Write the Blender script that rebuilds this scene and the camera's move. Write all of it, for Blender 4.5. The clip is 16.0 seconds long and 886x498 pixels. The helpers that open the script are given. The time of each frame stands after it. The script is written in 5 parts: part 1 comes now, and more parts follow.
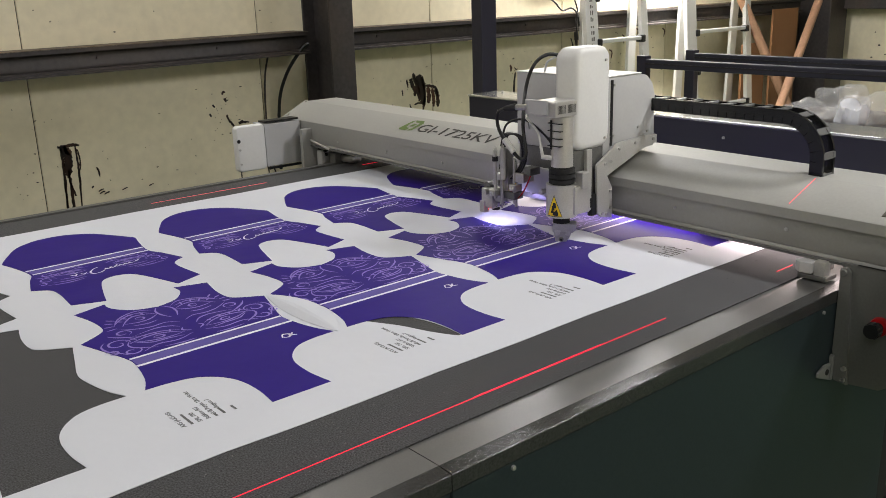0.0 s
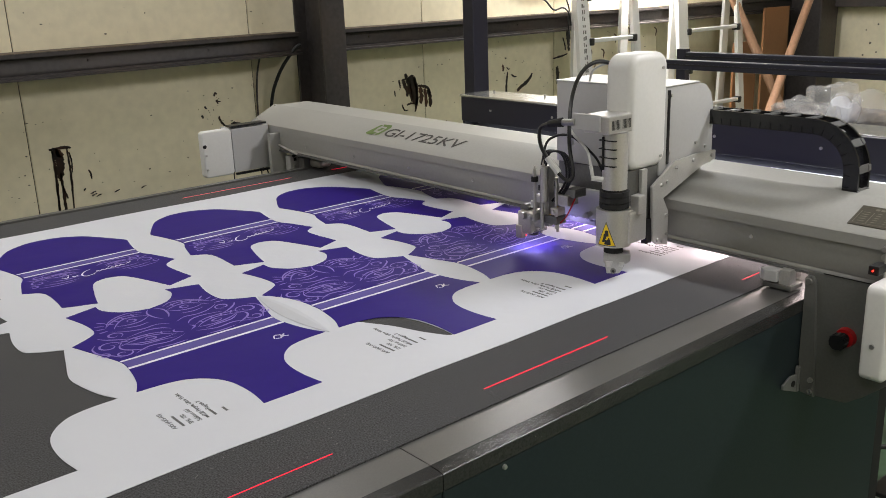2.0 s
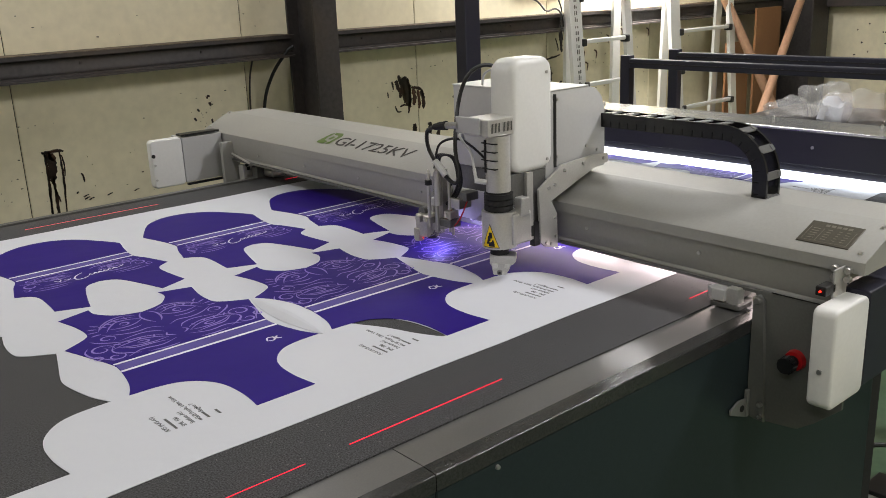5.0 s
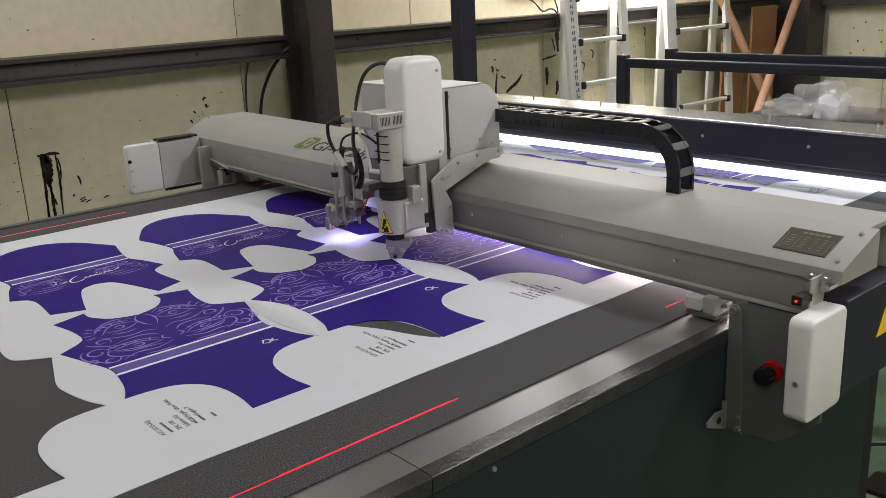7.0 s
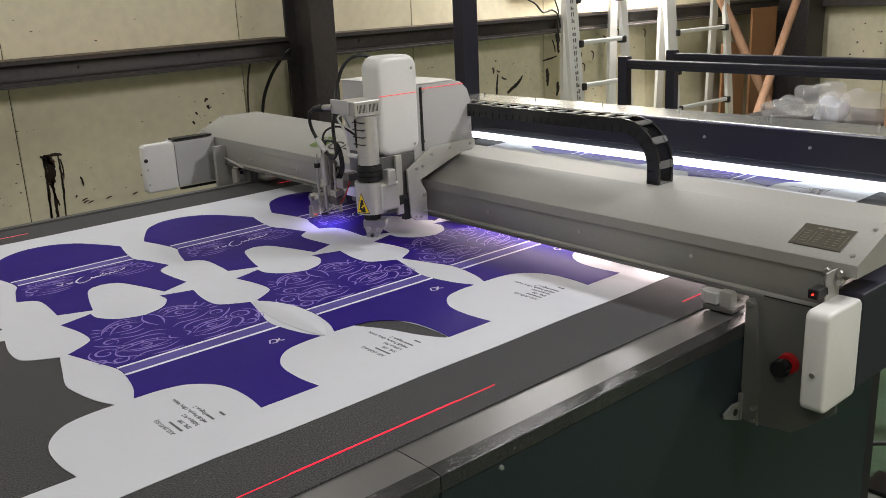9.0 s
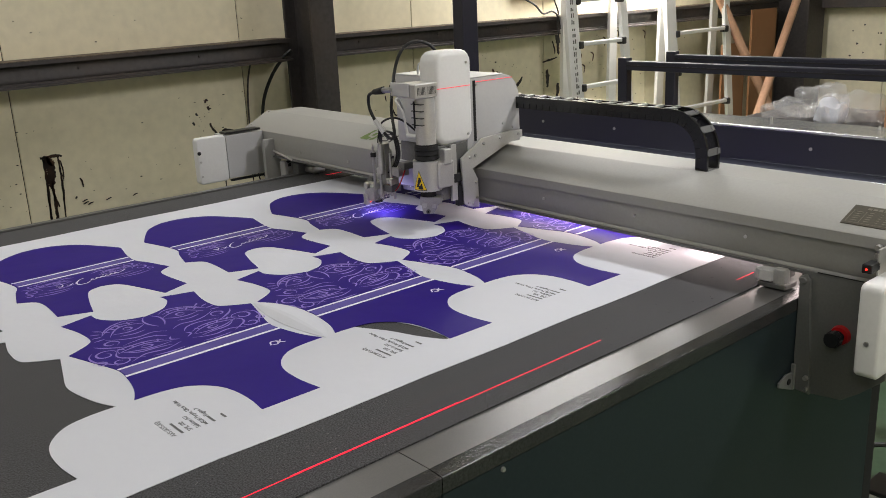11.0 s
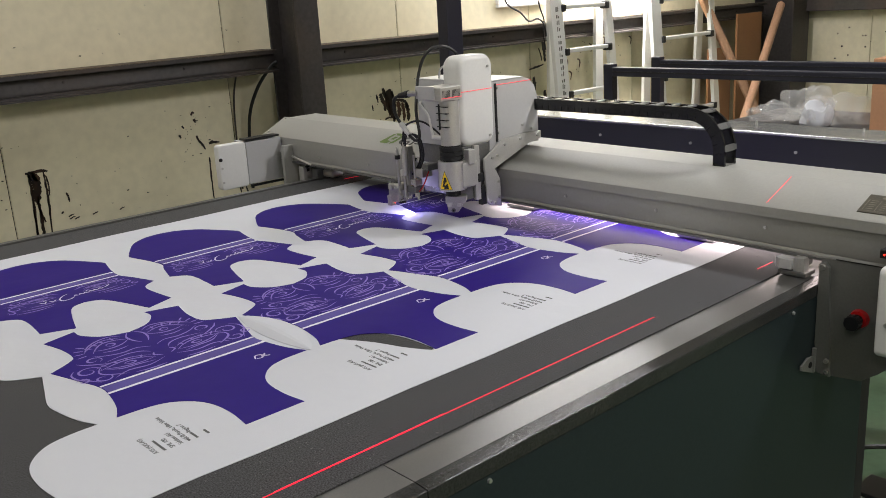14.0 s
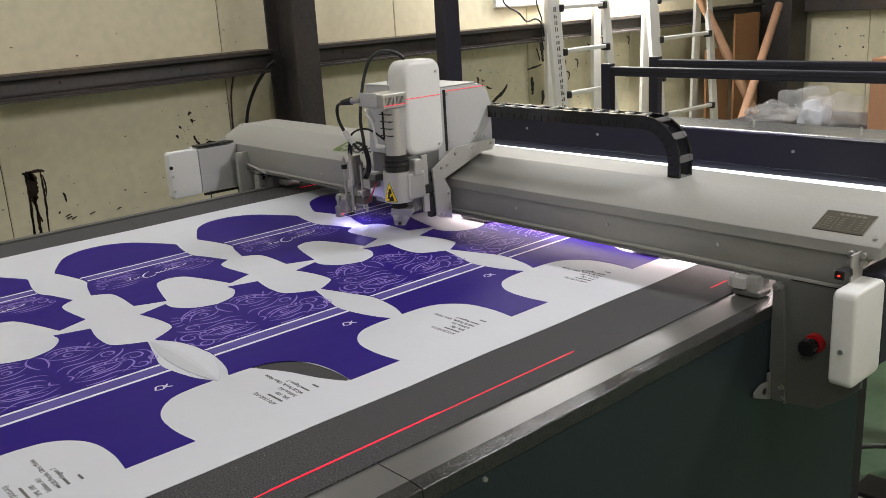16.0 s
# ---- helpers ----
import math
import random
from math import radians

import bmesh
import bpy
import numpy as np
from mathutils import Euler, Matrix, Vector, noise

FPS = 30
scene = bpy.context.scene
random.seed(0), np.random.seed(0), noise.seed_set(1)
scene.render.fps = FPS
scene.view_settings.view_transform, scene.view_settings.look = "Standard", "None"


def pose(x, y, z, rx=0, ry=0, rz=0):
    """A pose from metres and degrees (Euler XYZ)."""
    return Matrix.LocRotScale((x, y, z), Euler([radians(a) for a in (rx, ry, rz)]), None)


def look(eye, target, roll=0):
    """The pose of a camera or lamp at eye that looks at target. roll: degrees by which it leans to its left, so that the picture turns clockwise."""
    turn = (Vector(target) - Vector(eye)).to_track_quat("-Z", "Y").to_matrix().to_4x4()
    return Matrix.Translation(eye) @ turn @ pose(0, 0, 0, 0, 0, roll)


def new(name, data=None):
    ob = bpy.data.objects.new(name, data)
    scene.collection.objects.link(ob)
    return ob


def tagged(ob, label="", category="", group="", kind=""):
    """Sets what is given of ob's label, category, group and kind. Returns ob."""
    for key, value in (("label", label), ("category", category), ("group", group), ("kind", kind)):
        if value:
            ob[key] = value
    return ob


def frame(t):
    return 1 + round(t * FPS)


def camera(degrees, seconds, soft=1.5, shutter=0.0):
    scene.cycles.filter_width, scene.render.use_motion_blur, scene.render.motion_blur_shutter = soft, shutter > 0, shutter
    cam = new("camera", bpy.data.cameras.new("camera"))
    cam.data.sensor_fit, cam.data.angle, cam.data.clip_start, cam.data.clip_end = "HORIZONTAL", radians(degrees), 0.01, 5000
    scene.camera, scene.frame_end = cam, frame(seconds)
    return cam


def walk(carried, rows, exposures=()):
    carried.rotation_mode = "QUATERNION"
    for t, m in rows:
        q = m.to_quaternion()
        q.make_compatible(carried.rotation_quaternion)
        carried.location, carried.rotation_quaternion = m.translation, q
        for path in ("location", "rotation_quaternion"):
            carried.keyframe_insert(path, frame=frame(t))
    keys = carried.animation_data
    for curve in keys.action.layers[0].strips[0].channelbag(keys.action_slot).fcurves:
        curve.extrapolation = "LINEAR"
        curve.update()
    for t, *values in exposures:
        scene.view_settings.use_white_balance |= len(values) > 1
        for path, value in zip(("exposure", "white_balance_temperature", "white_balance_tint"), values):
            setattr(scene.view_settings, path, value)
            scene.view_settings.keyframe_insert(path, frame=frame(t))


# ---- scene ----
cam = camera(52.54, 16.0, soft=0.6)
PATH = [
    (0, (-0.01, -0.946, 1.549), (1.222, 0.525, 0.983), -1.8),
    (0.5, (-0.007, -0.948, 1.546), (1.231, 0.517, 0.977), -2.0),
    (1, (-0.013, -0.951, 1.544), (1.227, 0.512, 0.976), -2.0),
    (1.5, (-0.01, -0.954, 1.548), (1.23, 0.509, 0.981), -2.1),
    (2, (-0.006, -0.952, 1.549), (1.235, 0.511, 0.983), -2.1),
    (2.5, (-0.004, -0.953, 1.548), (1.24, 0.508, 0.984), -2.3),
    (3, (-0.005, -0.955, 1.547), (1.243, 0.503, 0.983), -2.3),
    (3.5, (-0.008, -0.955, 1.548), (1.242, 0.501, 0.984), -2.4),
    (4, (-0.008, -0.958, 1.55), (1.242, 0.498, 0.986), -2.3),
    (6.5, (0.002, -0.954, 1.548), (1.256, 0.5, 0.985), -2.5),
    (7, (0.001, -0.957, 1.55), (1.255, 0.496, 0.987), -2.6),
    (7.5, (0.0, -0.956, 1.552), (1.254, 0.496, 0.99), -2.6),
    (8, (-0.006, -0.954, 1.554), (1.249, 0.498, 0.993), -2.6),
    (8.5, (-0.013, -0.954, 1.552), (1.243, 0.499, 0.991), -2.6),
    (9, (-0.016, -0.957, 1.553), (1.24, 0.495, 0.992), -2.6),
    (11.5, (-0.017, -0.953, 1.553), (1.241, 0.499, 0.996), -2.6),
    (12, (-0.016, -0.957, 1.553), (1.242, 0.495, 0.997), -2.7),
    (12.5, (-0.011, -0.957, 1.552), (1.249, 0.494, 0.998), -2.8),
    (13, (-0.005, -0.958, 1.553), (1.263, 0.488, 1.004), -3.1),
    (13.5, (-0.005, -0.956, 1.554), (1.27, 0.486, 1.011), -3.3),
    (14, (0.0, -0.956, 1.553), (1.275, 0.487, 1.011), -3.4),
    (14.5, (0.005, -0.955, 1.55), (1.28, 0.488, 1.009), -3.4),
    (15, (-0.001, -0.953, 1.549), (1.275, 0.489, 1.007), -3.3),
    (15.5, (0.004, -0.955, 1.547), (1.279, 0.488, 1.007), -3.4),
    (16, (0.006, -0.957, 1.547), (1.283, 0.484, 1.007), -3.4),
]
walk(cam, [(t, look(eye, target, roll)) for t, eye, target, roll in PATH], [(0, 0.07), (4.2, 0.07), (6.3, -0.04), (9.2, -0.03), (11.3, 0.01), (16.0, 0.01)])

# ---- world, lights, exposure ----
scene.view_settings.exposure = 0.09
world = bpy.data.worlds.new("world")
scene.world = world
world.use_nodes = True
world.node_tree.nodes["Background"].inputs["Color"].default_value = (0.9, 0.95, 1.0, 1)
world.node_tree.nodes["Background"].inputs["Strength"].default_value = 0.05


def area_lamp(name, m, sx, sy, watts, colour):
    data = bpy.data.lights.new(name, "AREA")
    data.shape, data.size, data.size_y, data.energy, data.color = "RECTANGLE", sx, sy, watts, colour
    ob = new(name, data)
    ob.matrix_world = m
    return ob


# ceiling tube fixtures, assumed out of view and placed to suit the brightness (x, y, z, watts, length); the tubes run
# along y, the long one by the wall along x
CEILING_LAMPS = [(-1.8, -1.7, 3.35, 28, 1.3), (0.9, -1.9, 3.35, 32, 1.3), (-0.4, 2.68, 3.35, 34, 1.3), (2.0, 2.68, 3.35, 9, 1.3), (3.25, -0.75, 3.35, 80, 1.3), (4.75, 2.85, 2.98, 68, 2.2)]
for lx, ly, lz, watts, length in CEILING_LAMPS:
    area_lamp("tube_light", pose(lx, ly, lz - 0.09, 0, 0, 90 if length > 2 else 0), 0.30, length, watts, (1.0, 0.985, 1.0))
# cool strip light under the hood across the conveyor
area_lamp("strip_light", pose(2.684, 0.95, 0.926, 0, 84, 0), 0.014, 1.85, 0.32, (0.90, 0.95, 1.0))
# unseen lamp added above the ladders for the bright glare on the wall
area_lamp("glare_lamp", look((5.58, 3.12, 1.80), (5.50, 3.40, 1.30)), 0.2, 0.2, 75, (1.0, 0.94, 0.86))


# ---- materials ----
def nodes_of(name):
    m = bpy.data.materials.new(name)
    m.use_nodes = True
    return m, m.node_tree, m.node_tree.nodes["Principled BSDF"]


def surface(name, colour, rough=0.5, metal=0.0, grain=60.0, vary=0.10, bump=0.05, stain=1.5, stain_amount=0.10,
            stain_colour=None, coat=0.0, spread=0.0, bump_grain=None):
    """Colour with fine grain and large soft stains, on object coordinates in metres."""
    m, tree, bsdf = nodes_of(name)
    new_node, link = tree.nodes.new, tree.links.new
    coords = new_node("ShaderNodeTexCoord")
    fine, big = new_node("ShaderNodeTexNoise"), new_node("ShaderNodeTexNoise")
    fine.inputs["Scale"].default_value, fine.inputs["Detail"].default_value = grain, 4
    big.inputs["Scale"].default_value, big.inputs["Detail"].default_value = stain, 5
    for n in (fine, big):
        link(coords.outputs["Object"], n.inputs["Vector"])
    ramp = new_node("ShaderNodeMapRange")
    ramp.inputs["From Min"].default_value, ramp.inputs["From Max"].default_value = 0.3, 0.7
    ramp.inputs["To Min"].default_value, ramp.inputs["To Max"].default_value = 1 - vary, 1 + vary
    link(fine.outputs["Fac"], ramp.inputs["Value"])
    grown = new_node("ShaderNodeMix")
    grown.data_type, grown.blend_type = "RGBA", "MULTIPLY"
    grown.inputs["Factor"].default_value = 1.0
    grown.inputs[6].default_value = (*colour, 1)
    link(ramp.outputs["Result"], grown.inputs[7])
    mixed = new_node("ShaderNodeMix")
    mixed.data_type = "RGBA"
    dirt = stain_colour or tuple(c * 0.55 for c in colour)
    mixed.inputs[7].default_value = (*dirt, 1)
    edge = new_node("ShaderNodeMapRange")
    edge.inputs["From Min"].default_value, edge.inputs["From Max"].default_value = 0.48, 0.75
    edge.inputs["To Max"].default_value = stain_amount * 3
    link(big.outputs["Fac"], edge.inputs["Value"])
    link(edge.outputs["Result"], mixed.inputs["Factor"])
    link(grown.outputs[2], mixed.inputs[6])
    last = mixed.outputs[2]
    if spread:
        info, hsv = new_node("ShaderNodeObjectInfo"), new_node("ShaderNodeHueSaturation")
        val = new_node("ShaderNodeMapRange")
        val.inputs["To Min"].default_value, val.inputs["To Max"].default_value = 1 - spread, 1 + spread
        link(info.outputs["Random"], val.inputs["Value"])
        link(val.outputs["Result"], hsv.inputs["Value"])
        link(last, hsv.inputs["Color"])
        last = hsv.outputs["Color"]
    link(last, bsdf.inputs["Base Color"])
    rr = new_node("ShaderNodeMapRange")
    rr.inputs["To Min"].default_value, rr.inputs["To Max"].default_value = max(0.02, rough - 0.03), min(1, rough + 0.03)
    link(big.outputs["Fac"], rr.inputs["Value"])
    link(rr.outputs["Result"], bsdf.inputs["Roughness"])
    bsdf.inputs["Metallic"].default_value = metal
    bsdf.inputs["Coat Weight"].default_value = coat
    if bump:
        b = new_node("ShaderNodeBump")
        b.inputs["Strength"].default_value, b.inputs["Distance"].default_value = bump, 0.004
        source = fine
        if bump_grain:
            source = new_node("ShaderNodeTexNoise")
            source.inputs["Scale"].default_value, source.inputs["Detail"].default_value = bump_grain, 3
            link(coords.outputs["Object"], source.inputs["Vector"])
        link(source.outputs["Fac"], b.inputs["Height"])
        link(b.outputs["Normal"], bsdf.inputs["Normal"])
    return m


def glow(name, colour, strength):
    m, tree, bsdf = nodes_of(name)
    bsdf.inputs["Base Color"].default_value = (*colour, 1)
    bsdf.inputs["Emission Color"].default_value = (*colour, 1)
    bsdf.inputs["Emission Strength"].default_value = strength
    return m


WALL = surface("cream_wall_panel", (0.73, 0.665, 0.485), 0.45, grain=22, vary=0.05, bump=0.12, stain=1.3, stain_amount=0.15,
               stain_colour=(0.30, 0.27, 0.17), spread=0.04, bump_grain=9)
GIRT = surface("brown_grey_steel", (0.052, 0.046, 0.045), 0.5, 0.3, 40, 0.2, 0.05, 2.0, 0.2, (0.10, 0.07, 0.05))
DUST = surface("brown_settled_dust", (0.115, 0.085, 0.055), 0.9, grain=90, vary=0.3, bump=0.1, stain=7, stain_amount=0.25, stain_colour=(0.05, 0.042, 0.036))
TAR = surface("black_tar_stain", (0.012, 0.008, 0.006), 0.35, grain=80, vary=0.3, bump=0.2, stain=14, stain_amount=0.3, stain_colour=(0.05, 0.02, 0.01))
TAR_BROWN = surface("rust_brown_tar_stain", (0.075, 0.030, 0.014), 0.45, grain=80, vary=0.4, bump=0.15, stain=14, stain_amount=0.3, stain_colour=(0.02, 0.01, 0.006))
FLOOR = surface("green_epoxy_floor", (0.055, 0.10, 0.055), 0.35, grain=30, vary=0.15, bump=0.03, stain=1.2, stain_amount=0.2, stain_colour=(0.09, 0.09, 0.07))
CEIL = surface("ceiling_sheet", (0.55, 0.53, 0.47), 0.7, grain=20, vary=0.05, bump=0.05)
FOAM = surface("dark_grey_felt_belt", (0.041, 0.0412, 0.044), 0.85, grain=380, vary=1.0, bump=0.2, stain=5, stain_amount=0.07, stain_colour=(0.055, 0.053, 0.05))
CLOTH = surface("white_polyester_cloth", (0.57, 0.585, 0.632), 0.75, grain=900, vary=0.03, bump=0.9, stain=4, stain_amount=0.02, bump_grain=9)
PURPLE = surface("purple_printed_cloth", (0.0165, 0.0034, 0.175), 0.48, grain=700, vary=0.07, bump=0.4, stain=6, stain_amount=0.04, bump_grain=7)
PURPLE.node_tree.nodes["Principled BSDF"].inputs["Specular IOR Level"].default_value = 0.10
PURPLE.node_tree.nodes["Principled BSDF"].inputs["Sheen Weight"].default_value = 0.04
PURPLE.node_tree.nodes["Principled BSDF"].inputs["Sheen Roughness"].default_value = 0.3
PURPLE.node_tree.nodes["Principled BSDF"].inputs["Sheen Tint"].default_value = (1.0, 0.75, 0.9, 1)
LINT = surface("pale_lint", (0.13, 0.128, 0.125), 0.9, grain=300, vary=0.3, bump=0)
LILAC = surface("lilac_print", (0.27, 0.20, 0.58), 0.75, grain=500, vary=0.05, bump=0)
LAVENDER = surface("lavender_band_print", (0.085, 0.065, 0.30), 0.75, grain=500, vary=0.05, bump=0, stain=9, stain_amount=0.3, stain_colour=(0.06, 0.04, 0.22))
PRINT_WHITE = surface("white_print", (0.74, 0.72, 0.82), 0.8, grain=300, vary=0.03, bump=0)
LETTER_INK = surface("dark_brown_lettering", (0.022, 0.018, 0.015), 0.5, grain=300, vary=0.15, bump=0)
INK = surface("black_ink", (0.10, 0.10, 0.105), 0.7, grain=300, vary=0.1, bump=0)
GREY_PAINT = surface("warm_grey_machine_paint", (0.315, 0.312, 0.290), 0.48, grain=140, vary=0.03, bump=0.02, stain=2.2, stain_amount=0.04, bump_grain=500)
LIP_PAINT = surface("dark_bronze_table_lip", (0.100, 0.098, 0.094), 0.30, 0.10, grain=500, vary=0.1, bump=0.03, stain=2, stain_amount=0.02, bump_grain=900)
BEVEL_PAINT = surface("textured_dark_powder_coat", (0.055, 0.055, 0.055), 0.10, 0.45, grain=300, vary=0.3, bump=0.11, stain=3, stain_amount=0.05, bump_grain=680)
GREEN_BLACK = surface("dark_green_black_panel", (0.019, 0.028, 0.031), 0.33, grain=160, vary=0.1, bump=0.03, stain=1.6, stain_amount=0.1, stain_colour=(0.02, 0.026, 0.022), bump_grain=500)
GREEN_BLACK.node_tree.nodes["Principled BSDF"].inputs["Specular IOR Level"].default_value = 0.25
NAVY = surface("dark_navy_powder_coat", (0.016, 0.016, 0.029), 0.42, grain=300, vary=0.15, bump=0.1, stain=2, stain_amount=0.08, bump_grain=600)
BLACK = surface("black_plastic", (0.010, 0.010, 0.011), 0.38, grain=200, vary=0.2, bump=0.05)
MATT_BLACK = surface("matt_black_rubber", (0.008, 0.008, 0.008), 0.7, grain=200, vary=0.2, bump=0.05)
WHITE_PAINT = surface("white_painted_cover", (0.71, 0.71, 0.695), 0.38, grain=120, vary=0.02, bump=0.02, stain=5, stain_amount=0.03, bump_grain=500)
PALE_PAINT = surface("pale_grey_cover", (0.46, 0.46, 0.46), 0.38, grain=120, vary=0.02, bump=0.02, stain=5, stain_amount=0.03)
ALU = surface("brushed_aluminium", (0.60, 0.59, 0.57), 0.32, 0.6, grain=260, vary=0.06, bump=0.04, stain=6, stain_amount=0.06)
BRIGHT_ALU = surface("bright_ladder_aluminium", (0.78, 0.78, 0.78), 0.30, 0.45, grain=200, vary=0.05, bump=0.03, stain=4, stain_amount=0.05)
STEEL = surface("stainless_steel", (0.50, 0.49, 0.47), 0.28, 0.75, grain=300, vary=0.08, bump=0.03, stain=10, stain_amount=0.1)
PLATE_GREY = surface("grey_steel_plate", (0.25, 0.25, 0.24), 0.38, 0.35, grain=200, vary=0.06, bump=0.03)
HOOD_TOP = surface("polished_steel_top_plate", (0.55, 0.55, 0.53), 0.20, 0.75, grain=200, vary=0.06, bump=0.02, stain=5, stain_amount=0.08)
CARRIAGE_GREY = surface("dull_dark_grey_plate", (0.18, 0.18, 0.17), 0.36, 0.35, grain=200, vary=0.05, bump=0.02)
DARK_STEEL = surface("dull_grey_steel", (0.17, 0.17, 0.165), 0.4, 0.6, grain=200, vary=0.1, bump=0.03)
YELLOW = surface("yellow_label", (0.90, 0.62, 0.01), 0.45, grain=100, vary=0.03, bump=0)
RED_PLASTIC = surface("red_plastic", (0.45, 0.01, 0.012), 0.35, grain=100, vary=0.05, bump=0)
GREEN_LOGO = surface("green_logo_print", (0.11, 0.18, 0.03), 0.5, grain=100, vary=0.05, bump=0)
WOOD = surface("pale_wooden_pole", (0.41, 0.235, 0.145), 0.5, grain=50, vary=0.12, bump=0.05, stain=6, stain_amount=0.12)
BOARD = surface("brown_hardboard", (0.30, 0.14, 0.06), 0.6, grain=120, vary=0.08, bump=0.03, stain=3, stain_amount=0.12)
CARD = surface("tan_cardboard", (0.46, 0.24, 0.13), 0.7, grain=80, vary=0.06, bump=0.03, stain=3, stain_amount=0.08)
PLAQUE = surface("etched_metal_plate", (0.105, 0.095, 0.074), 0.4, 0.6, grain=200, vary=0.1, bump=0.03)
PLATE_MARK = surface("worn_plate_marking", (0.20, 0.185, 0.145), 0.45, 0.4, grain=200, vary=0.1, bump=0)
CHAIN = surface("glossy_black_chain_plastic", (0.012, 0.012, 0.013), 0.2, grain=200, vary=0.2, bump=0.03)
CHAIN_BAR = surface("grey_chain_plastic", (0.13, 0.13, 0.13), 0.28, grain=200, vary=0.15, bump=0.03)
VOID = surface("black_recess", (0.002, 0.002, 0.002), 0.9, grain=200, vary=0.1, bump=0)
CABLE = surface("black_cable_sheath", (0.010, 0.010, 0.010), 0.45, grain=200, vary=0.1, bump=0.02)
CLEAR_CABLE = surface("white_tube", (0.6, 0.6, 0.58), 0.35, grain=100, vary=0.05, bump=0)
BEAM_LED = glow("pinkish_beam_led", (1.0, 0.84, 0.82), 8.0)
LED_STRIP = glow("cool_white_led", (0.90, 0.95, 1.0), 2.6)
CAMERA_LIGHT = glow("violet_white_camera_light", (0.48, 0.42, 1.0), 420.0)
TUBE_GLOW = glow("warm_tube_glow", (1.0, 0.96, 0.88), 6.0)
RED_LASER = glow("red_laser_line", (1.0, 0.006, 0.035), 0.85)
RED_LASER_FAINT = glow("faint_red_laser_line", (1.0, 0.10, 0.12), 0.55)
RED_LED = glow("red_led", (1.0, 0.02, 0.01), 5.0)
WINDOW_GLOW = glow("white_daylight_pane", (1.0, 0.97, 0.90), 1.6)

PLASTIC, tree_, bsdf_ = nodes_of("clear_plastic_film")
bsdf_.inputs["Base Color"].default_value = (0.75, 0.75, 0.75, 1)
bsdf_.inputs["Roughness"].default_value = 0.12
bsdf_.inputs["Alpha"].default_value = 0.22
bsdf_.inputs["Specular IOR Level"].default_value = 0.8


# ---- building helpers ----
def thing(name, label, category, group="", kind="", at=None):
    ob = new(name)
    ob.empty_display_size = 0.05
    if at:
        ob.location = at
    return tagged(ob, label, category, group, kind)


def part(name, bm, material, parent=None, label=""):
    me = bpy.data.meshes.new(name)
    bmesh.ops.recalc_face_normals(bm, faces=bm.faces)
    bm.to_mesh(me)
    bm.free()
    me.materials.append(material)
    ob = new(name, me)
    ob.parent = parent
    return tagged(ob, label)


def smooth(ob, angle=40):
    for p in ob.data.polygons:
        p.use_smooth = True
    ob.data.set_sharp_from_angle(angle=radians(angle))
    return ob


def box(x0, x1, y0, y1, z0, z1, bevel=0.0, segments=2, bm=None):
    bm = bm or bmesh.new()
    got = bmesh.ops.create_cube(bm, size=1.0)
    for v in got["verts"]:
        v.co = Vector(((x0 + x1) / 2 + v.co.x * (x1 - x0), (y0 + y1) / 2 + v.co.y * (y1 - y0), (z0 + z1) / 2 + v.co.z * (z1 - z0)))
    if bevel:
        edges = {e for v in got["verts"] for e in v.link_edges}
        bmesh.ops.bevel(bm, geom=list(edges), offset=bevel, segments=segments, affect="EDGES", profile=0.5)
    return bm


def rod(a, b, r0, r1=None, sides=16, bm=None):
    bm = bm or bmesh.new()
    a, b = Vector(a), Vector(b)
    m = Matrix.Translation((a + b) / 2) @ (b - a).to_track_quat("Z", "Y").to_matrix().to_4x4()
    bmesh.ops.create_cone(bm, cap_ends=True, segments=sides, radius1=r0, radius2=r0 if r1 is None else r1, depth=(b - a).length, matrix=m)
    return bm


def prism(points, axis, lo, hi, bevel=0.0, bm=None):
    """A polygon pushed along an axis. points are (x, z) for axis y, (y, z) for axis x, (x, y) for axis z."""
    bm = bm or bmesh.new()
    put = {"y": lambda p, k: (p[0], k, p[1]), "x": lambda p, k: (k, p[0], p[1]), "z": lambda p, k: (p[0], p[1], k)}[axis]
    low = [bm.verts.new(put(p, lo)) for p in points]
    high = [bm.verts.new(put(p, hi)) for p in points]
    made = [bm.faces.new(low), bm.faces.new(high)]
    for i in range(len(points)):
        j = (i + 1) % len(points)
        made.append(bm.faces.new((low[i], low[j], high[j], high[i])))
    if bevel:
        bmesh.ops.bevel(bm, geom=list({e for f in made for e in f.edges}), offset=bevel, segments=2, affect="EDGES", profile=0.5)
    return bm


def spline(points, steps=6, closed=False):
    """Catmull-Rom through the points."""
    pts = [Vector(p) for p in points]
    n, out = len(pts), []
    for i in range(n if closed else n - 1):
        p0 = pts[(i - 1) % n] if closed or i else pts[0]
        p1, p2 = pts[i], pts[(i + 1) % n]
        p3 = pts[(i + 2) % n] if closed or i + 2 < n else pts[-1]
        for k in range(steps):
            t = k / steps
            out.append(0.5 * (2 * p1 + (p2 - p0) * t + (2 * p0 - 5 * p1 + 4 * p2 - p3) * t * t + (3 * p1 - p0 - 3 * p2 + p3) * t ** 3))
    if not closed:
        out.append(pts[-1])
    return out


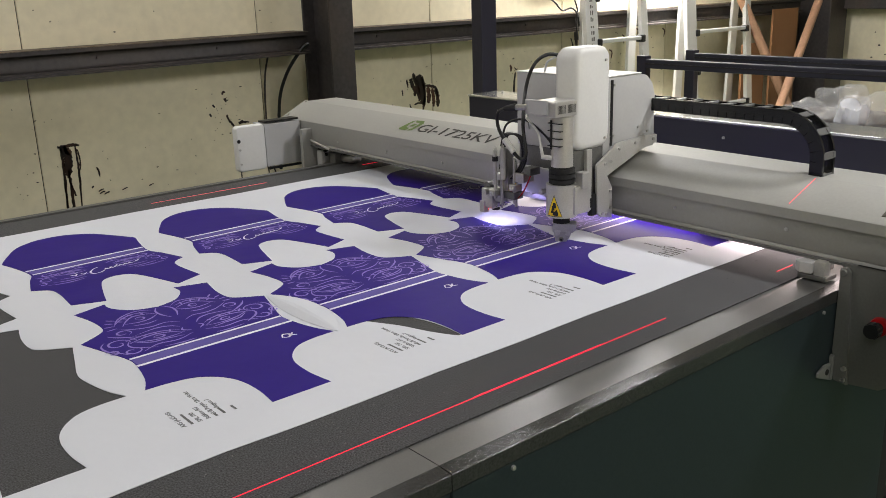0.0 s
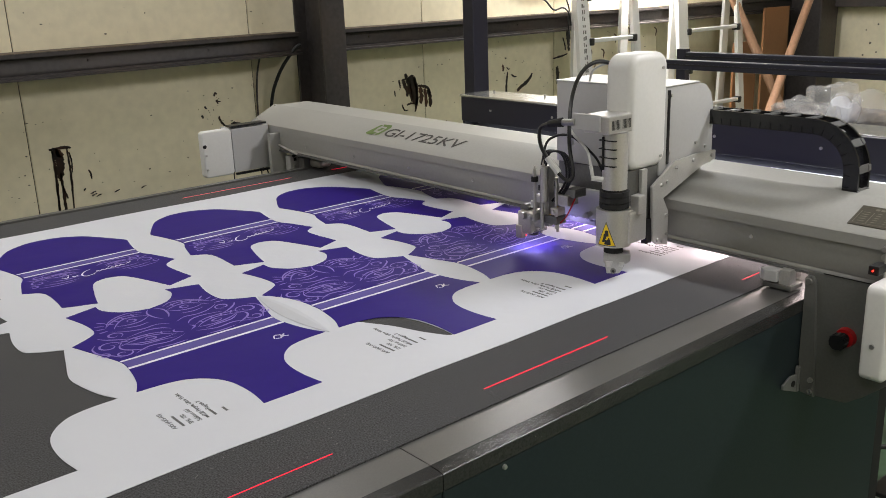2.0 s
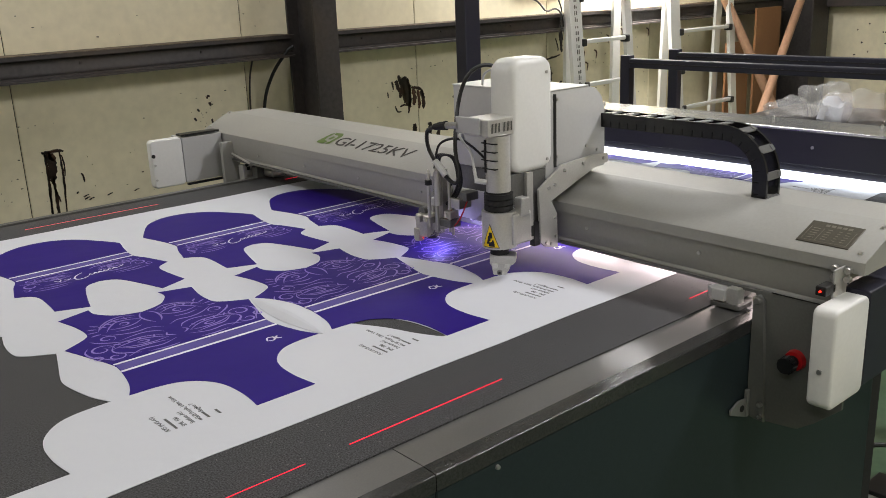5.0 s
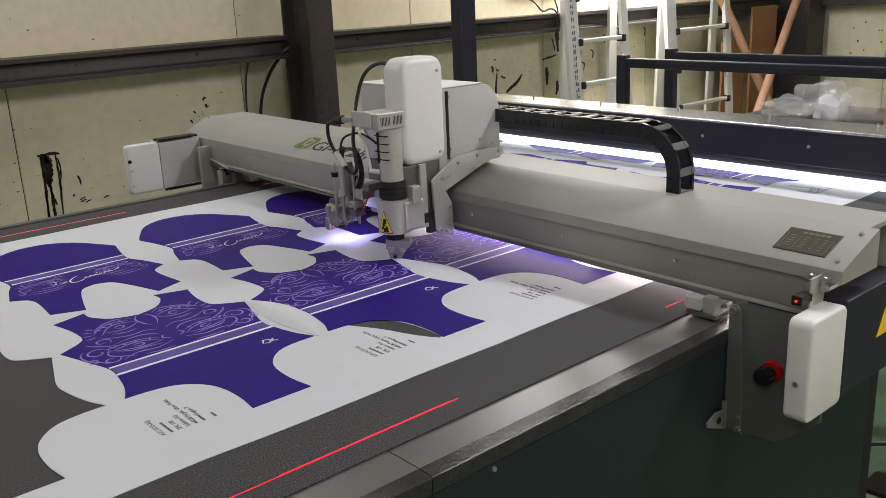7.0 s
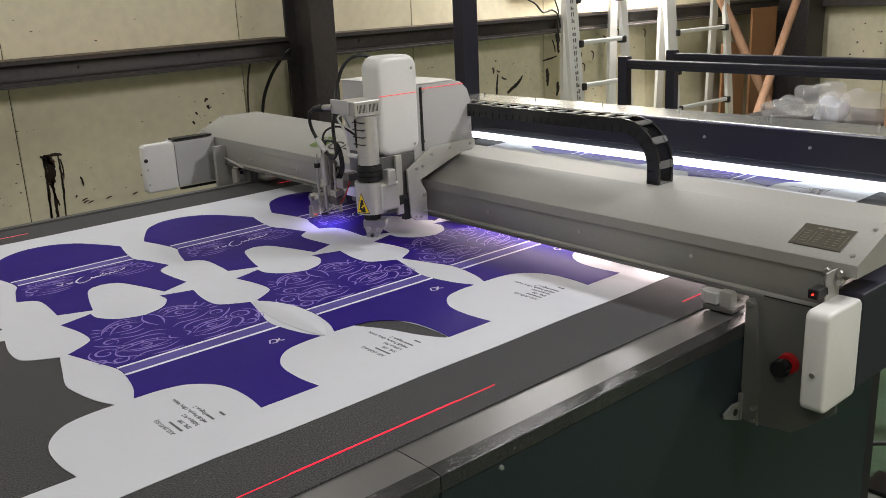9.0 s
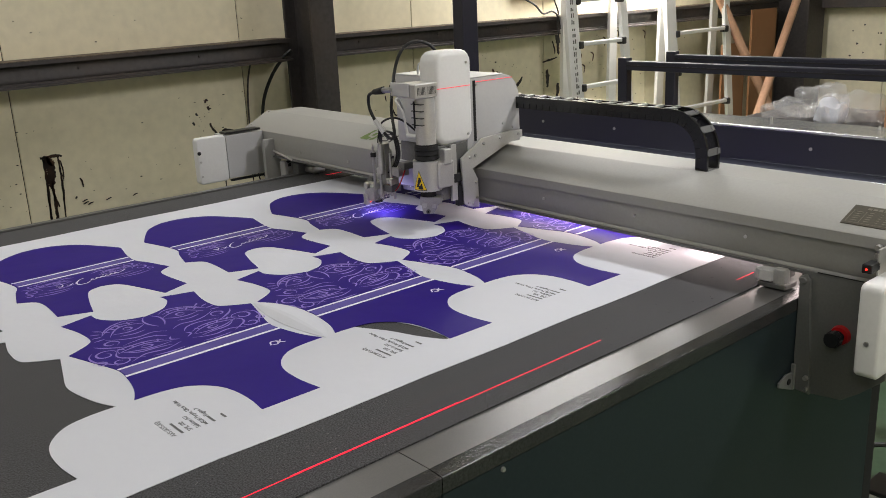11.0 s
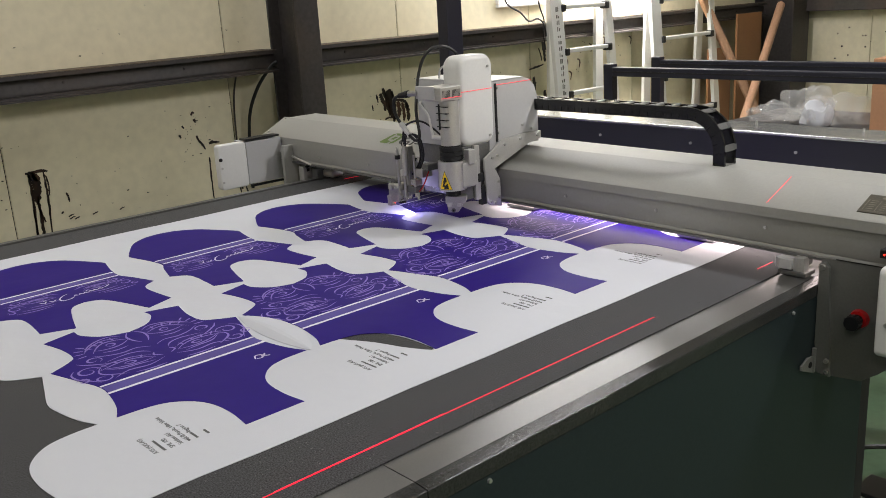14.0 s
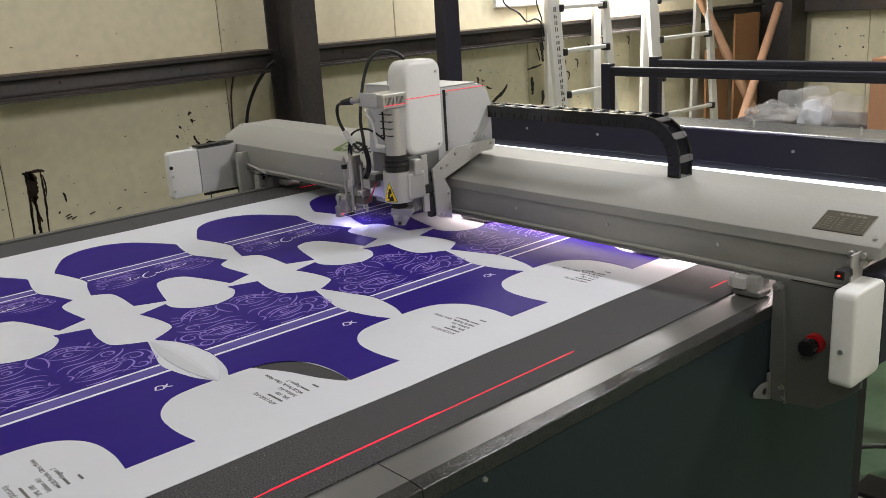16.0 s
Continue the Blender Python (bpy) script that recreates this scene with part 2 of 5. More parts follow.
def tube(points, radius, steps=6, sides=8, bm=None, taper=None):
    bm = bm or bmesh.new()
    line = spline(points, steps)
    rings, up = [], Vector((0, 0, 1))
    for i, p in enumerate(line):
        d = (line[min(i + 1, len(line) - 1)] - line[max(i - 1, 0)]).normalized()
        side = d.cross(up)
        if side.length < 0.05:
            side = d.cross(Vector((0, 1, 0)))
        side.normalize()
        other = side.cross(d)
        r = radius if taper is None else radius + (taper - radius) * i / (len(line) - 1)
        rings.append([bm.verts.new(p + r * (math.cos(a) * side + math.sin(a) * other)) for a in (2 * math.pi * k / sides for k in range(sides))])
    for a, b in zip(rings, rings[1:]):
        for k in range(sides):
            bm.faces.new((a[k], a[(k + 1) % sides], b[(k + 1) % sides], b[k]))
    bm.faces.new(rings[0][::-1])
    bm.faces.new(rings[-1])
    return bm


def words(text, size, m, material, parent, name="lettering", depth=0.0004):
    cu = bpy.data.curves.new(name, "FONT")
    cu.body, cu.size, cu.extrude, cu.align_x = text, size, depth, "LEFT"
    tmp = new(name, cu)
    deps = bpy.context.evaluated_depsgraph_get()
    me = bpy.data.meshes.new_from_object(tmp.evaluated_get(deps))
    bpy.data.objects.remove(tmp)
    me.transform(m)
    me.materials.clear()
    me.materials.append(material)
    ob = new(name, me)
    ob.parent = parent
    return ob


def sheet(outer, holes, z, thick, bm=None, wave=None):
    """A flat sheet with holes, with thickness; rings are lists of (x, y)."""
    from mathutils import geometry
    bm = bm or bmesh.new()
    rings = [[Vector((p[0], p[1], 0)) for p in r] for r in [outer, *holes]]
    flat = [v for r in rings for v in r]
    lift = wave or (lambda x, y: 0.0)
    top = [bm.verts.new((v.x, v.y, z + thick + lift(v.x, v.y))) for v in flat]
    low = [bm.verts.new((v.x, v.y, z + lift(v.x, v.y))) for v in flat]
    for a, b, c in geometry.tessellate_polygon(rings):
        try:
            bm.faces.new((top[a], top[b], top[c]))
            bm.faces.new((low[c], low[b], low[a]))
        except ValueError:
            pass
    k = 0
    for r in rings:
        for i in range(len(r)):
            j = (i + 1) % len(r)
            try:
                bm.faces.new((top[k + i], low[k + i], low[k + j], top[k + j]))
            except ValueError:
                pass
        k += len(r)
    return bm


# ---- the room ----
WALL_Y, END_X = 3.40, 8.2
wall_north = tagged(new("wall_north"), "cream insulated panel wall with tar stains and scuffs", "wall", kind="structure")
SEAM, PANEL = 1.214, 1.185
for i in range(-4, 7):
    x0 = SEAM + PANEL * (i - 1)
    for z0, z1 in ((0.0, 3.6),):
        part("wall_panel", box(x0 + 0.002, x0 + PANEL - 0.002, WALL_Y, WALL_Y + 0.08, z0, z1, 0.003, 1), WALL, wall_north)
part("joint_filler", box(-5, 9, WALL_Y + 0.006, WALL_Y + 0.07, 0, 3.6), TAR, wall_north, "dark joint between panels")
wall_east = tagged(new("wall_east"), "cream insulated panel end wall behind stored goods", "wall", kind="structure")
for i in range(7):
    y1 = WALL_Y - 0.9 * i - 0.002
    part("wall_panel", box(END_X, END_X + 0.08, y1 - 0.896, y1, 0, 3.6, 0.003, 1), WALL, wall_east)
# south and west walls and ceiling are out of view, added to close the room
wall_south = tagged(part("wall_south", box(-5, 9, -3.2, -3.1, 0, 3.6), WALL), "unseen cream panel wall added across the workshop", "wall", kind="structure")
wall_west = tagged(part("wall_west", box(-5.1, -5, -3.2, 3.5, 0, 3.6), WALL), "unseen cream panel wall added at the end of the workshop", "wall", kind="structure")
floor = tagged(part("floor", box(-5, 9, -3.2, 3.5, -0.1, 0.0), FLOOR), "worn green painted concrete floor", "floor", kind="structure")
ceiling = tagged(part("ceiling", box(-5.1, 9, -3.2, 3.5, 3.6, 3.7), CEIL), "unseen pale sheet ceiling added over the workshop", "ceiling", kind="structure")

for lx, ly, lz, watts, length in CEILING_LAMPS:
    lamp = thing("ceiling_light", "white tube light fixture under the ceiling", "ceiling light", "ceiling lights", at=(lx, ly, lz))
    lamp.rotation_euler = (0, 0, radians(90) if length > 2 else 0)
    h = length / 2
    part("housing", box(-0.10, 0.10, -h - 0.05, h + 0.05, 0.0, 0.07, 0.01), WHITE_PAINT, lamp)
    for dx in (-0.05, 0.05):
        part("tube", rod((dx, -h + 0.03, -0.025), (dx, h - 0.03, -0.025), 0.014), TUBE_GLOW, lamp)
    for dy in (-h * 0.6, h * 0.6):
        part("stem", rod((0, dy, 0.06), (0, dy, 3.6 - lz), 0.012), WHITE_PAINT, lamp)


def channel(name, x0, x1, label):
    """A lipped steel channel along the wall."""
    g = thing(name, label, "wall girt", "girts along the wall", "structure")
    prof = [(WALL_Y - 0.002, 1.214), (WALL_Y - 0.162, 1.214), (WALL_Y - 0.162, 1.224), (WALL_Y - 0.150, 1.227), (WALL_Y - 0.150, 1.236), (WALL_Y - 0.128, 1.240), (WALL_Y - 0.120, 1.250),
            (WALL_Y - 0.120, 1.302), (WALL_Y - 0.128, 1.310), (WALL_Y - 0.162, 1.312), (WALL_Y - 0.162, 1.330), (WALL_Y - 0.002, 1.330)]
    smooth(part("channel", prism(prof, "x", x0, x1), GIRT, g))
    part("dust", box(x0 + 0.01, x1 - 0.01, WALL_Y - 0.158, WALL_Y - 0.004, 1.3305, 1.3325), DUST, g, "brown dust on the top flange")
    for k in range(int((x1 - x0) / 0.6)):
        part("bolt", rod((x0 + 0.3 + 0.6 * k, WALL_Y - 0.119, 1.28), (x0 + 0.3 + 0.6 * k, WALL_Y - 0.128, 1.28), 0.007, sides=8), GIRT, g)
    return g


left_girt = channel("wall_girt", -3.0, 2.62, "dark steel wall girt in front of cream panels")
left_girt.matrix_world = pose(2.57, 0, 1.29, 0, -0.3, 0) @ Matrix.Translation((-2.57, 0, -1.29))
channel("wall_girt", 2.79, 7.75, "dark brown steel wall girt behind the ladders")
g = thing("wall_girt", "dark steel girt on the end wall", "wall girt", "girts along the wall", "structure")
part("channel", box(END_X - 0.16, END_X - 0.002, -3, 3.1, 1.232, 1.344, 0.004), GIRT, g)


def h_column(x0, x1, y0, y1, label):
    c = thing("steel_column", label, "steel column", "building columns", "structure")
    part("front_flange", box(x0, x1, y0, y0 + 0.014, 0, 3.6, 0.003), GIRT, c)
    part("back_flange", box(x0, x1, y1 - 0.014, y1, 0, 3.6, 0.003), GIRT, c)
    part("web", box((x0 + x1) / 2 - 0.006, (x0 + x1) / 2 + 0.006, y0 + 0.012, y1 - 0.012, 0, 3.6), GIRT, c)
    part("base_plate", box(x0 - 0.05, x1 + 0.05, y0 - 0.05, y1, 0, 0.02, 0.003), GIRT, c)
    return c


h_column(2.626, 2.773, 3.05, 3.315, "dark brown steel column against the cream wall")
h_column(7.80, 8.10, 3.02, 3.395, "dark brown steel corner column")


def brush(parent, points, width, seed, name="smear", material=None):
    """A ragged, tapering smear of tar along a line of (x, z) points on the wall."""
    r = random.Random(seed)
    line = spline([(p[0], p[1], 0) for p in points], 7)
    left, right = [], []
    for i, p in enumerate(line):
        d = (line[min(i + 1, len(line) - 1)] - line[max(i - 1, 0)]).normalized()
        f = i / (len(line) - 1)
        w = width * (0.25 + 0.75 * math.sin(math.pi * min(1.0, 0.12 + 0.88 * f)) ** 0.6) / 2
        left.append((p.x - d.y * w * r.uniform(0.55, 1.25), p.y + d.x * w * r.uniform(0.55, 1.25)))
        right.append((p.x + d.y * w * r.uniform(0.55, 1.25), p.y - d.x * w * r.uniform(0.55, 1.25)))
    bm = bmesh.new()
    low = [[bm.verts.new((a, WALL_Y - 0.003, b)) for a, b in side] for side in (left, right)]
    high = [[bm.verts.new((a, WALL_Y + 0.001, b)) for a, b in side] for side in (left, right)]
    for i in range(len(line) - 1):
        bm.faces.new((low[0][i], low[0][i + 1], low[1][i + 1], low[1][i]))
        for k in (0, 1):
            bm.faces.new((low[k][i], low[k][i + 1], high[k][i + 1], high[k][i]))
    return part(name, bm, material or TAR, parent)


def stain(label):
    return thing("tar_stain", label, "stain", "tar stains on the wall")


st = stain("long black tar drips running down the cream wall")
brush(st, [(1.298, 0.872), (1.335, 0.872), (1.378, 0.874), (1.400, 0.868)], 0.016, 1)
brush(st, [(1.318, 0.868), (1.335, 0.835), (1.338, 0.800), (1.333, 0.750), (1.332, 0.720)], 0.040, 2)
brush(st, [(1.330, 0.866), (1.345, 0.845), (1.352, 0.830)], 0.030, 3, material=TAR_BROWN)
for k, (x0, z0, x1, w) in enumerate(((1.312, 0.866, 1.300, 0.013), (1.334, 0.760, 1.322, 0.014), (1.380, 0.868, 1.367, 0.011), (1.306, 0.70, 1.298, 0.008))):
    brush(st, [(x0, z0), (x0 + 0.002, z0 - 0.09), (x0 - 0.002, z0 - 0.2), (x1, 0.50)], w, 10 + k, "drip")
brush(st, [(1.336, 0.70), (1.342, 0.665), (1.352, 0.630)], 0.012, 20)
brush(st, [(1.388, 0.85), (1.394, 0.80), (1.390, 0.75)], 0.007, 21)
st = stain("thick rust-black tar blot smeared across the cream wall")
brush(st, [(3.414, 1.005), (3.425, 0.965), (3.445, 0.93), (3.440, 0.895)], 0.030, 30)
brush(st, [(3.435, 1.035), (3.452, 0.98), (3.470, 0.92), (3.478, 0.860)], 0.030, 31)
brush(st, [(3.470, 1.020), (3.485, 0.97), (3.500, 0.90), (3.508, 0.835)], 0.062, 32)
brush(st, [(3.500, 1.010), (3.515, 0.95), (3.520, 0.88), (3.500, 0.795)], 0.026, 33)
brush(st, [(3.525, 0.952), (3.570, 0.945), (3.615, 0.925), (3.622, 0.88)], 0.020, 34)
brush(st, [(3.545, 0.94), (3.553, 0.89), (3.548, 0.84)], 0.034, 35, material=TAR_BROWN)
brush(st, [(3.580, 0.93), (3.592, 0.88), (3.590, 0.815)], 0.026, 36, material=TAR_BROWN)
brush(st, [(3.608, 0.925), (3.626, 0.87), (3.622, 0.81)], 0.030, 37)
brush(st, [(3.435, 0.842), (3.470, 0.850), (3.520, 0.838)], 0.012, 38)
brush(st, [(3.400, 0.850), (3.415, 0.815), (3.445, 0.812)], 0.010, 39)
brush(st, [(3.382, 1.00), (3.388, 0.975), (3.392, 0.95)], 0.012, 40)
brush(st, [(3.345, 0.94), (3.350, 0.905)], 0.008, 41)
st = stain("pointed clumps of dark tar low on the cream wall")
for k, (x, z) in enumerate(((3.541, 0.70), (3.667, 0.695), (3.743, 0.685))):
    brush(st, [(x, z + 0.025), (x + 0.004, z - 0.01), (x - 0.004, z - 0.05), (x, z - 0.11)], 0.034, 50 + k)
st = stain("smeared dark scrape on the cream wall")
brush(st, [(4.398, 0.832), (4.430, 0.855), (4.482, 0.880), (4.520, 0.905), (4.548, 0.940)], 0.026, 60)
brush(st, [(4.294, 0.80), (4.297, 0.88), (4.310, 0.970)], 0.018, 61)
brush(st, [(4.345, 0.950), (4.365, 0.935), (4.395, 0.930)], 0.012, 62)
brush(st, [(4.262, 1.020), (4.270, 1.000), (4.268, 0.975)], 0.016, 63, material=TAR_BROWN)
brush(st, [(4.284, 1.058), (4.300, 1.060)], 0.010, 64)
brush(st, [(4.30, 1.00), (4.318, 0.985), (4.330, 0.99)], 0.008, 65)
st = stain("narrow black tar runs and scrapes beside the ladder")
brush(st, [(4.755, 1.020), (4.82, 1.030), (4.87, 1.035), (4.907, 1.045)], 0.014, 70)
brush(st, [(4.797, 0.965), (4.808, 0.91), (4.803, 0.84)], 0.034, 71)
brush(st, [(4.905, 1.20), (4.915, 1.14), (4.925, 1.06)], 0.030, 72)
brush(st, [(4.915, 0.86), (4.912, 0.80), (4.900, 0.76)], 0.030, 73)
brush(st, [(4.86, 1.16), (4.885, 1.10), (4.885, 1.07)], 0.010, 74)
st = stain("crooked dark scratches on the cream wall")
brush(st, [(2.176, 0.925), (2.186, 0.895), (2.205, 0.870), (2.216, 0.845)], 0.013, 80)
brush(st, [(2.240, 0.872), (2.262, 0.878), (2.303, 0.872)], 0.016, 81)
brush(st, [(2.233, 0.800), (2.231, 0.70), (2.230, 0.56)], 0.009, 82)
brush(st, [(2.160, 1.030), (2.168, 1.045), (2.178, 1.040)], 0.012, 83)
brush(st, [(2.172, 1.012), (2.178, 0.990)], 0.014, 84)
brush(st, [(2.100, 0.985), (2.112, 0.970)], 0.010, 85)
brush(st, [(2.078, 0.940), (2.090, 0.925)], 0.012, 86)
brush(st, [(2.392, 0.63), (2.397, 0.58)], 0.008, 87)
brush(st, [(2.428, 0.62), (2.440, 0.57)], 0.008, 88)
brush(st, [(1.466, 0.752), (1.474, 0.735), (1.476, 0.705)], 0.009, 89)
brush(st, [(1.44, 0.665), (1.43, 0.655)], 0.008, 90)
for k, (x, z) in enumerate(((1.474, 0.640), (1.478, 0.628), (1.500, 0.622), (1.590, 0.628), (1.725, 0.625))):
    brush(st, [(x - 0.014, z - 0.006), (x, z), (x + 0.014, z + 0.003)], 0.006, 91 + k)
st = stain("dark scrapes on the wall between the ladders")
for k, (x, z) in enumerate(((5.16, 1.03), (5.20, 0.94), (5.30, 1.02), (5.44, 1.12), (5.60, 1.16), (5.92, 0.90), (5.93, 1.14), (5.50, 0.82))):
    brush(st, [(x - 0.02, z + 0.03), (x + 0.012, z + 0.012), (x + 0.004, z - 0.035)], 0.011, 100 + k, material=TAR_BROWN)
rng = random.Random(4)
marks = thing("paint_chips", "scattered dark chips and scratches on the cream wall", "wall marks", kind="stuff")
bm = bmesh.new()
for cx, cz, n, sx, sz in ((2.17, 1.0, 12, 0.05, 0.05), (2.2, 0.87, 8, 0.08, 0.03), (1.2, 0.99, 5, 0.12, 0.08), (1.6, 0.72, 12, 0.30, 0.07), (1.1, 0.70, 8, 0.2, 0.05), (3.5, 1.02, 10, 0.2, 0.1),
                          (4.5, 0.95, 20, 0.2, 0.15), (4.2, 1.1, 12, 0.25, 0.12), (5.35, 1.0, 30, 0.12, 0.25), (5.7, 0.95, 16, 0.15, 0.25), (6.3, 1.0, 10, 0.2, 0.2), (1.8, 1.2, 8, 0.5, 0.3), (1.6, 1.45, 10, 0.8, 0.08)):
    for _ in range(int(1.6 * n)):
        x, z, r = rng.gauss(cx, sx), rng.gauss(cz, sz), rng.uniform(0.0010, 0.0034)
        k = rng.choice((0.5, 1.0, 2.4))
        ring = [(x + r * k * math.cos(a) * rng.uniform(0.6, 1.2), z + r * math.sin(a) * rng.uniform(0.5, 1.3)) for a in (i * math.pi / 3 for i in range(6))]
        prism(ring, "y", WALL_Y - 0.003, WALL_Y + 0.001, bm=bm)
part("chips", bm, TAR, marks)
marks_e = thing("paint_chips", "scattered dark chips on the cream end wall", "wall marks", kind="stuff")
bm = bmesh.new()
for _ in range(40):
    y, z, r = rng.uniform(1.2, 2.9), rng.uniform(0.75, 1.2), rng.uniform(0.003, 0.012)
    prism([(y + r * math.cos(a) * rng.uniform(0.6, 1.2), z + r * math.sin(a) * rng.uniform(0.5, 1.3)) for a in (i * math.pi / 3 for i in range(6))], "x", END_X - 0.003, END_X + 0.001, bm=bm)
part("chips", bm, TAR, marks_e)

cable = thing("wall_cable", "thin black cable hanging from the girt beside the column", "cable")
part("cable", tube([(2.60, 3.22, 1.27), (2.57, 3.25, 1.24), (2.50, 3.30, 1.12), (2.46, 3.34, 0.95), (2.45, 3.36, 0.6)], 0.009), CABLE, cable)
cable = thing("wall_cable", "thin pale cable hanging on the cream wall", "cable")
part("cable", tube([(2.44, 3.37, 1.235), (2.41, 3.38, 1.1), (2.40, 3.385, 0.9), (2.40, 3.385, 0.6)], 0.005), GIRT, cable)
wire = thing("tangled_wire", "tangled dark wire hanging over the girt", "wire")
part("wire", tube([(4.30, 3.2, 1.55), (4.36, 3.2, 1.47), (4.46, 3.19, 1.42), (4.55, 3.2, 1.36), (4.64, 3.2, 1.37), (4.70, 3.2, 1.33), (4.72, 3.2, 1.25)], 0.006), CABLE, wire)
part("wire", tube([(4.62, 3.2, 1.60), (4.66, 3.2, 1.45), (4.70, 3.2, 1.36), (4.69, 3.2, 1.28), (4.71, 3.2, 1.16)], 0.005), CABLE, wire)

window_1 = tagged(new("window_1"), "small bright window high in the cream wall", "window", kind="structure")
part("window_frame", box(4.44, 4.93, WALL_Y - 0.03, WALL_Y - 0.004, 1.455, 1.475, 0.003), WHITE_PAINT, window_1)
part("window_frame", box(4.44, 4.46, WALL_Y - 0.03, WALL_Y - 0.004, 1.477, 1.95, 0.003), WHITE_PAINT, window_1)
part("window_frame", box(4.91, 4.93, WALL_Y - 0.03, WALL_Y - 0.004, 1.477, 1.95, 0.003), WHITE_PAINT, window_1)
part("pane", box(4.462, 4.908, WALL_Y - 0.012, WALL_Y - 0.006, 1.478, 1.95), WINDOW_GLOW, window_1)
# shade of the added lamp, above what the camera sees
lamp = thing("glare_lamp", "round metal lamp added out of view for the wall glare", "work light", at=(5.55, 3.30, 1.80))
part("shade", rod((0, 0.0, 0.0), (0, -0.03, 0.08), 0.13, 0.04), ALU, lamp)
part("bracket", box(-0.01, 0.01, -0.03, 0.098, 0.07, 0.09), ALU, lamp)


def ladder(x, y, width, label, letters):
    ld = thing("step_ladder", label, "ladder", "ladders against the wall", at=(x, y, 0))
    lean = 0.075
    for s, front in ((0, True), (1, True), (0, False), (1, False)):
        top = Vector((s * width - lean * 0.6 + (-0.05 if front and not s else 0.0 if front else 0.07), 0.0 if front else 0.06, 2.1))
        foot = Vector((s * width + lean * 0.8 + (0.02 if s else -0.04 if front else 0) + (0.0 if front else 0.11), -0.10 if front else 0.22, 0.0))
        bm = bmesh.new()
        w, d = ((0.125, 0.03) if s == 0 else (0.075, 0.03)) if front else (0.085, 0.025)
        prof = [(-w / 2, -d / 2), (w / 2, -d / 2), (w / 2, d / 2), (w / 2 - 0.012, d / 2), (w / 2 - 0.012, -d / 2 + 0.006), (-w / 2 + 0.012, -d / 2 + 0.006), (-w / 2 + 0.012, d / 2), (-w / 2, d / 2)]
        low = [bm.verts.new(foot + Vector((p[0], p[1], 0))) for p in prof]
        high = [bm.verts.new(top + Vector((p[0] * 0.9, p[1], 0))) for p in prof]
        bm.faces.new(low), bm.faces.new(high)
        for i in range(8):
            bm.faces.new((low[i], low[(i + 1) % 8], high[(i + 1) % 8], high[i]))
        rail = part("rail", bm, BRIGHT_ALU, ld)
        if front and s == 0 and letters:
            for k in range(16):
                z = 0.78 + k * 0.042
                f = z / 2.1
                p = foot.lerp(top, f)
                for q in (-0.014, 0.004):
                    x_, h_ = p.x + q, rng.uniform(0.012, 0.032)
                    part("letter_bar", box(x_, x_ + rng.uniform(0.005, 0.014), p.y - d / 2 - 0.0015, p.y - d / 2 - 0.0002, z, z + h_), DARK_STEEL, rail, "grey lettering bar")
    for k in range(7):
        z = 0.285 * k + 0.295
        f = z / 2.1
        p0 = Vector((0 + lean * 0.8, -0.10, 0)).lerp(Vector((-lean * 0.6, 0, 2.1)), f)
        rung = part("rung", box(p0.x + 0.03, p0.x + width - 0.03, p0.y - 0.02, p0.y + 0.02, z - 0.014, z + 0.014, 0.006), BRIGHT_ALU, ld)
        for s in (0.02, width - 0.02):
            part("bracket", box(p0.x + s - 0.02, p0.x + s + 0.02, p0.y - 0.03, p0.y + 0.03, z - 0.03, z + 0.02, 0.008), BLACK, rung, "black plastic joint")
    return ld


ladder(4.72, 3.10, 0.50, "aluminium telescopic step ladder with printed letters leaning by the wall", True)
ladder(5.83, 3.10, 0.70, "aluminium step ladder with bright rails leaning by the wall", False)

pole = thing("wooden_pole", "pale wooden pole leaning against the wall", "pole", "crossed wooden poles")
part("pole", rod((7.19, 2.75, 0.0), (6.31, 3.19, 1.75), 0.036), WOOD, pole)
pole = thing("wooden_pole", "pale wooden pole leaning across another pole", "pole", "crossed wooden poles")
part("pole", rod((6.00, 2.62, 0.0), (7.46, 2.96, 1.32), 0.034), WOOD, pole)
board = thing("hardboard_sheet", "brown hardboard sheet leaning behind the poles", "board")
bm = box(7.13, 7.53, 3.17, 3.19, 0, 1.262, 0.003)
part("sheet", bm, BOARD, board)
board = thing("hardboard_sheet", "low brown hardboard sheet beside the ladder", "board")
part("sheet", box(6.74, 7.09, 3.20, 3.22, 0, 1.00, 0.003), BOARD, board)

bench = thing("storage_bench", "dark steel storage bench loaded with plastic bags", "bench")
part("top", box(4.35, 5.2, -0.6, 1.75, 0.74, 0.78, 0.004), GIRT, bench)
for x, y in ((4.42, -0.5), (4.42, 1.65), (5.13, -0.5), (5.13, 1.65)):
    part("leg", box(x - 0.025, x + 0.025, y - 0.025, y + 0.025, 0, 0.74, 0.003), GIRT, bench)


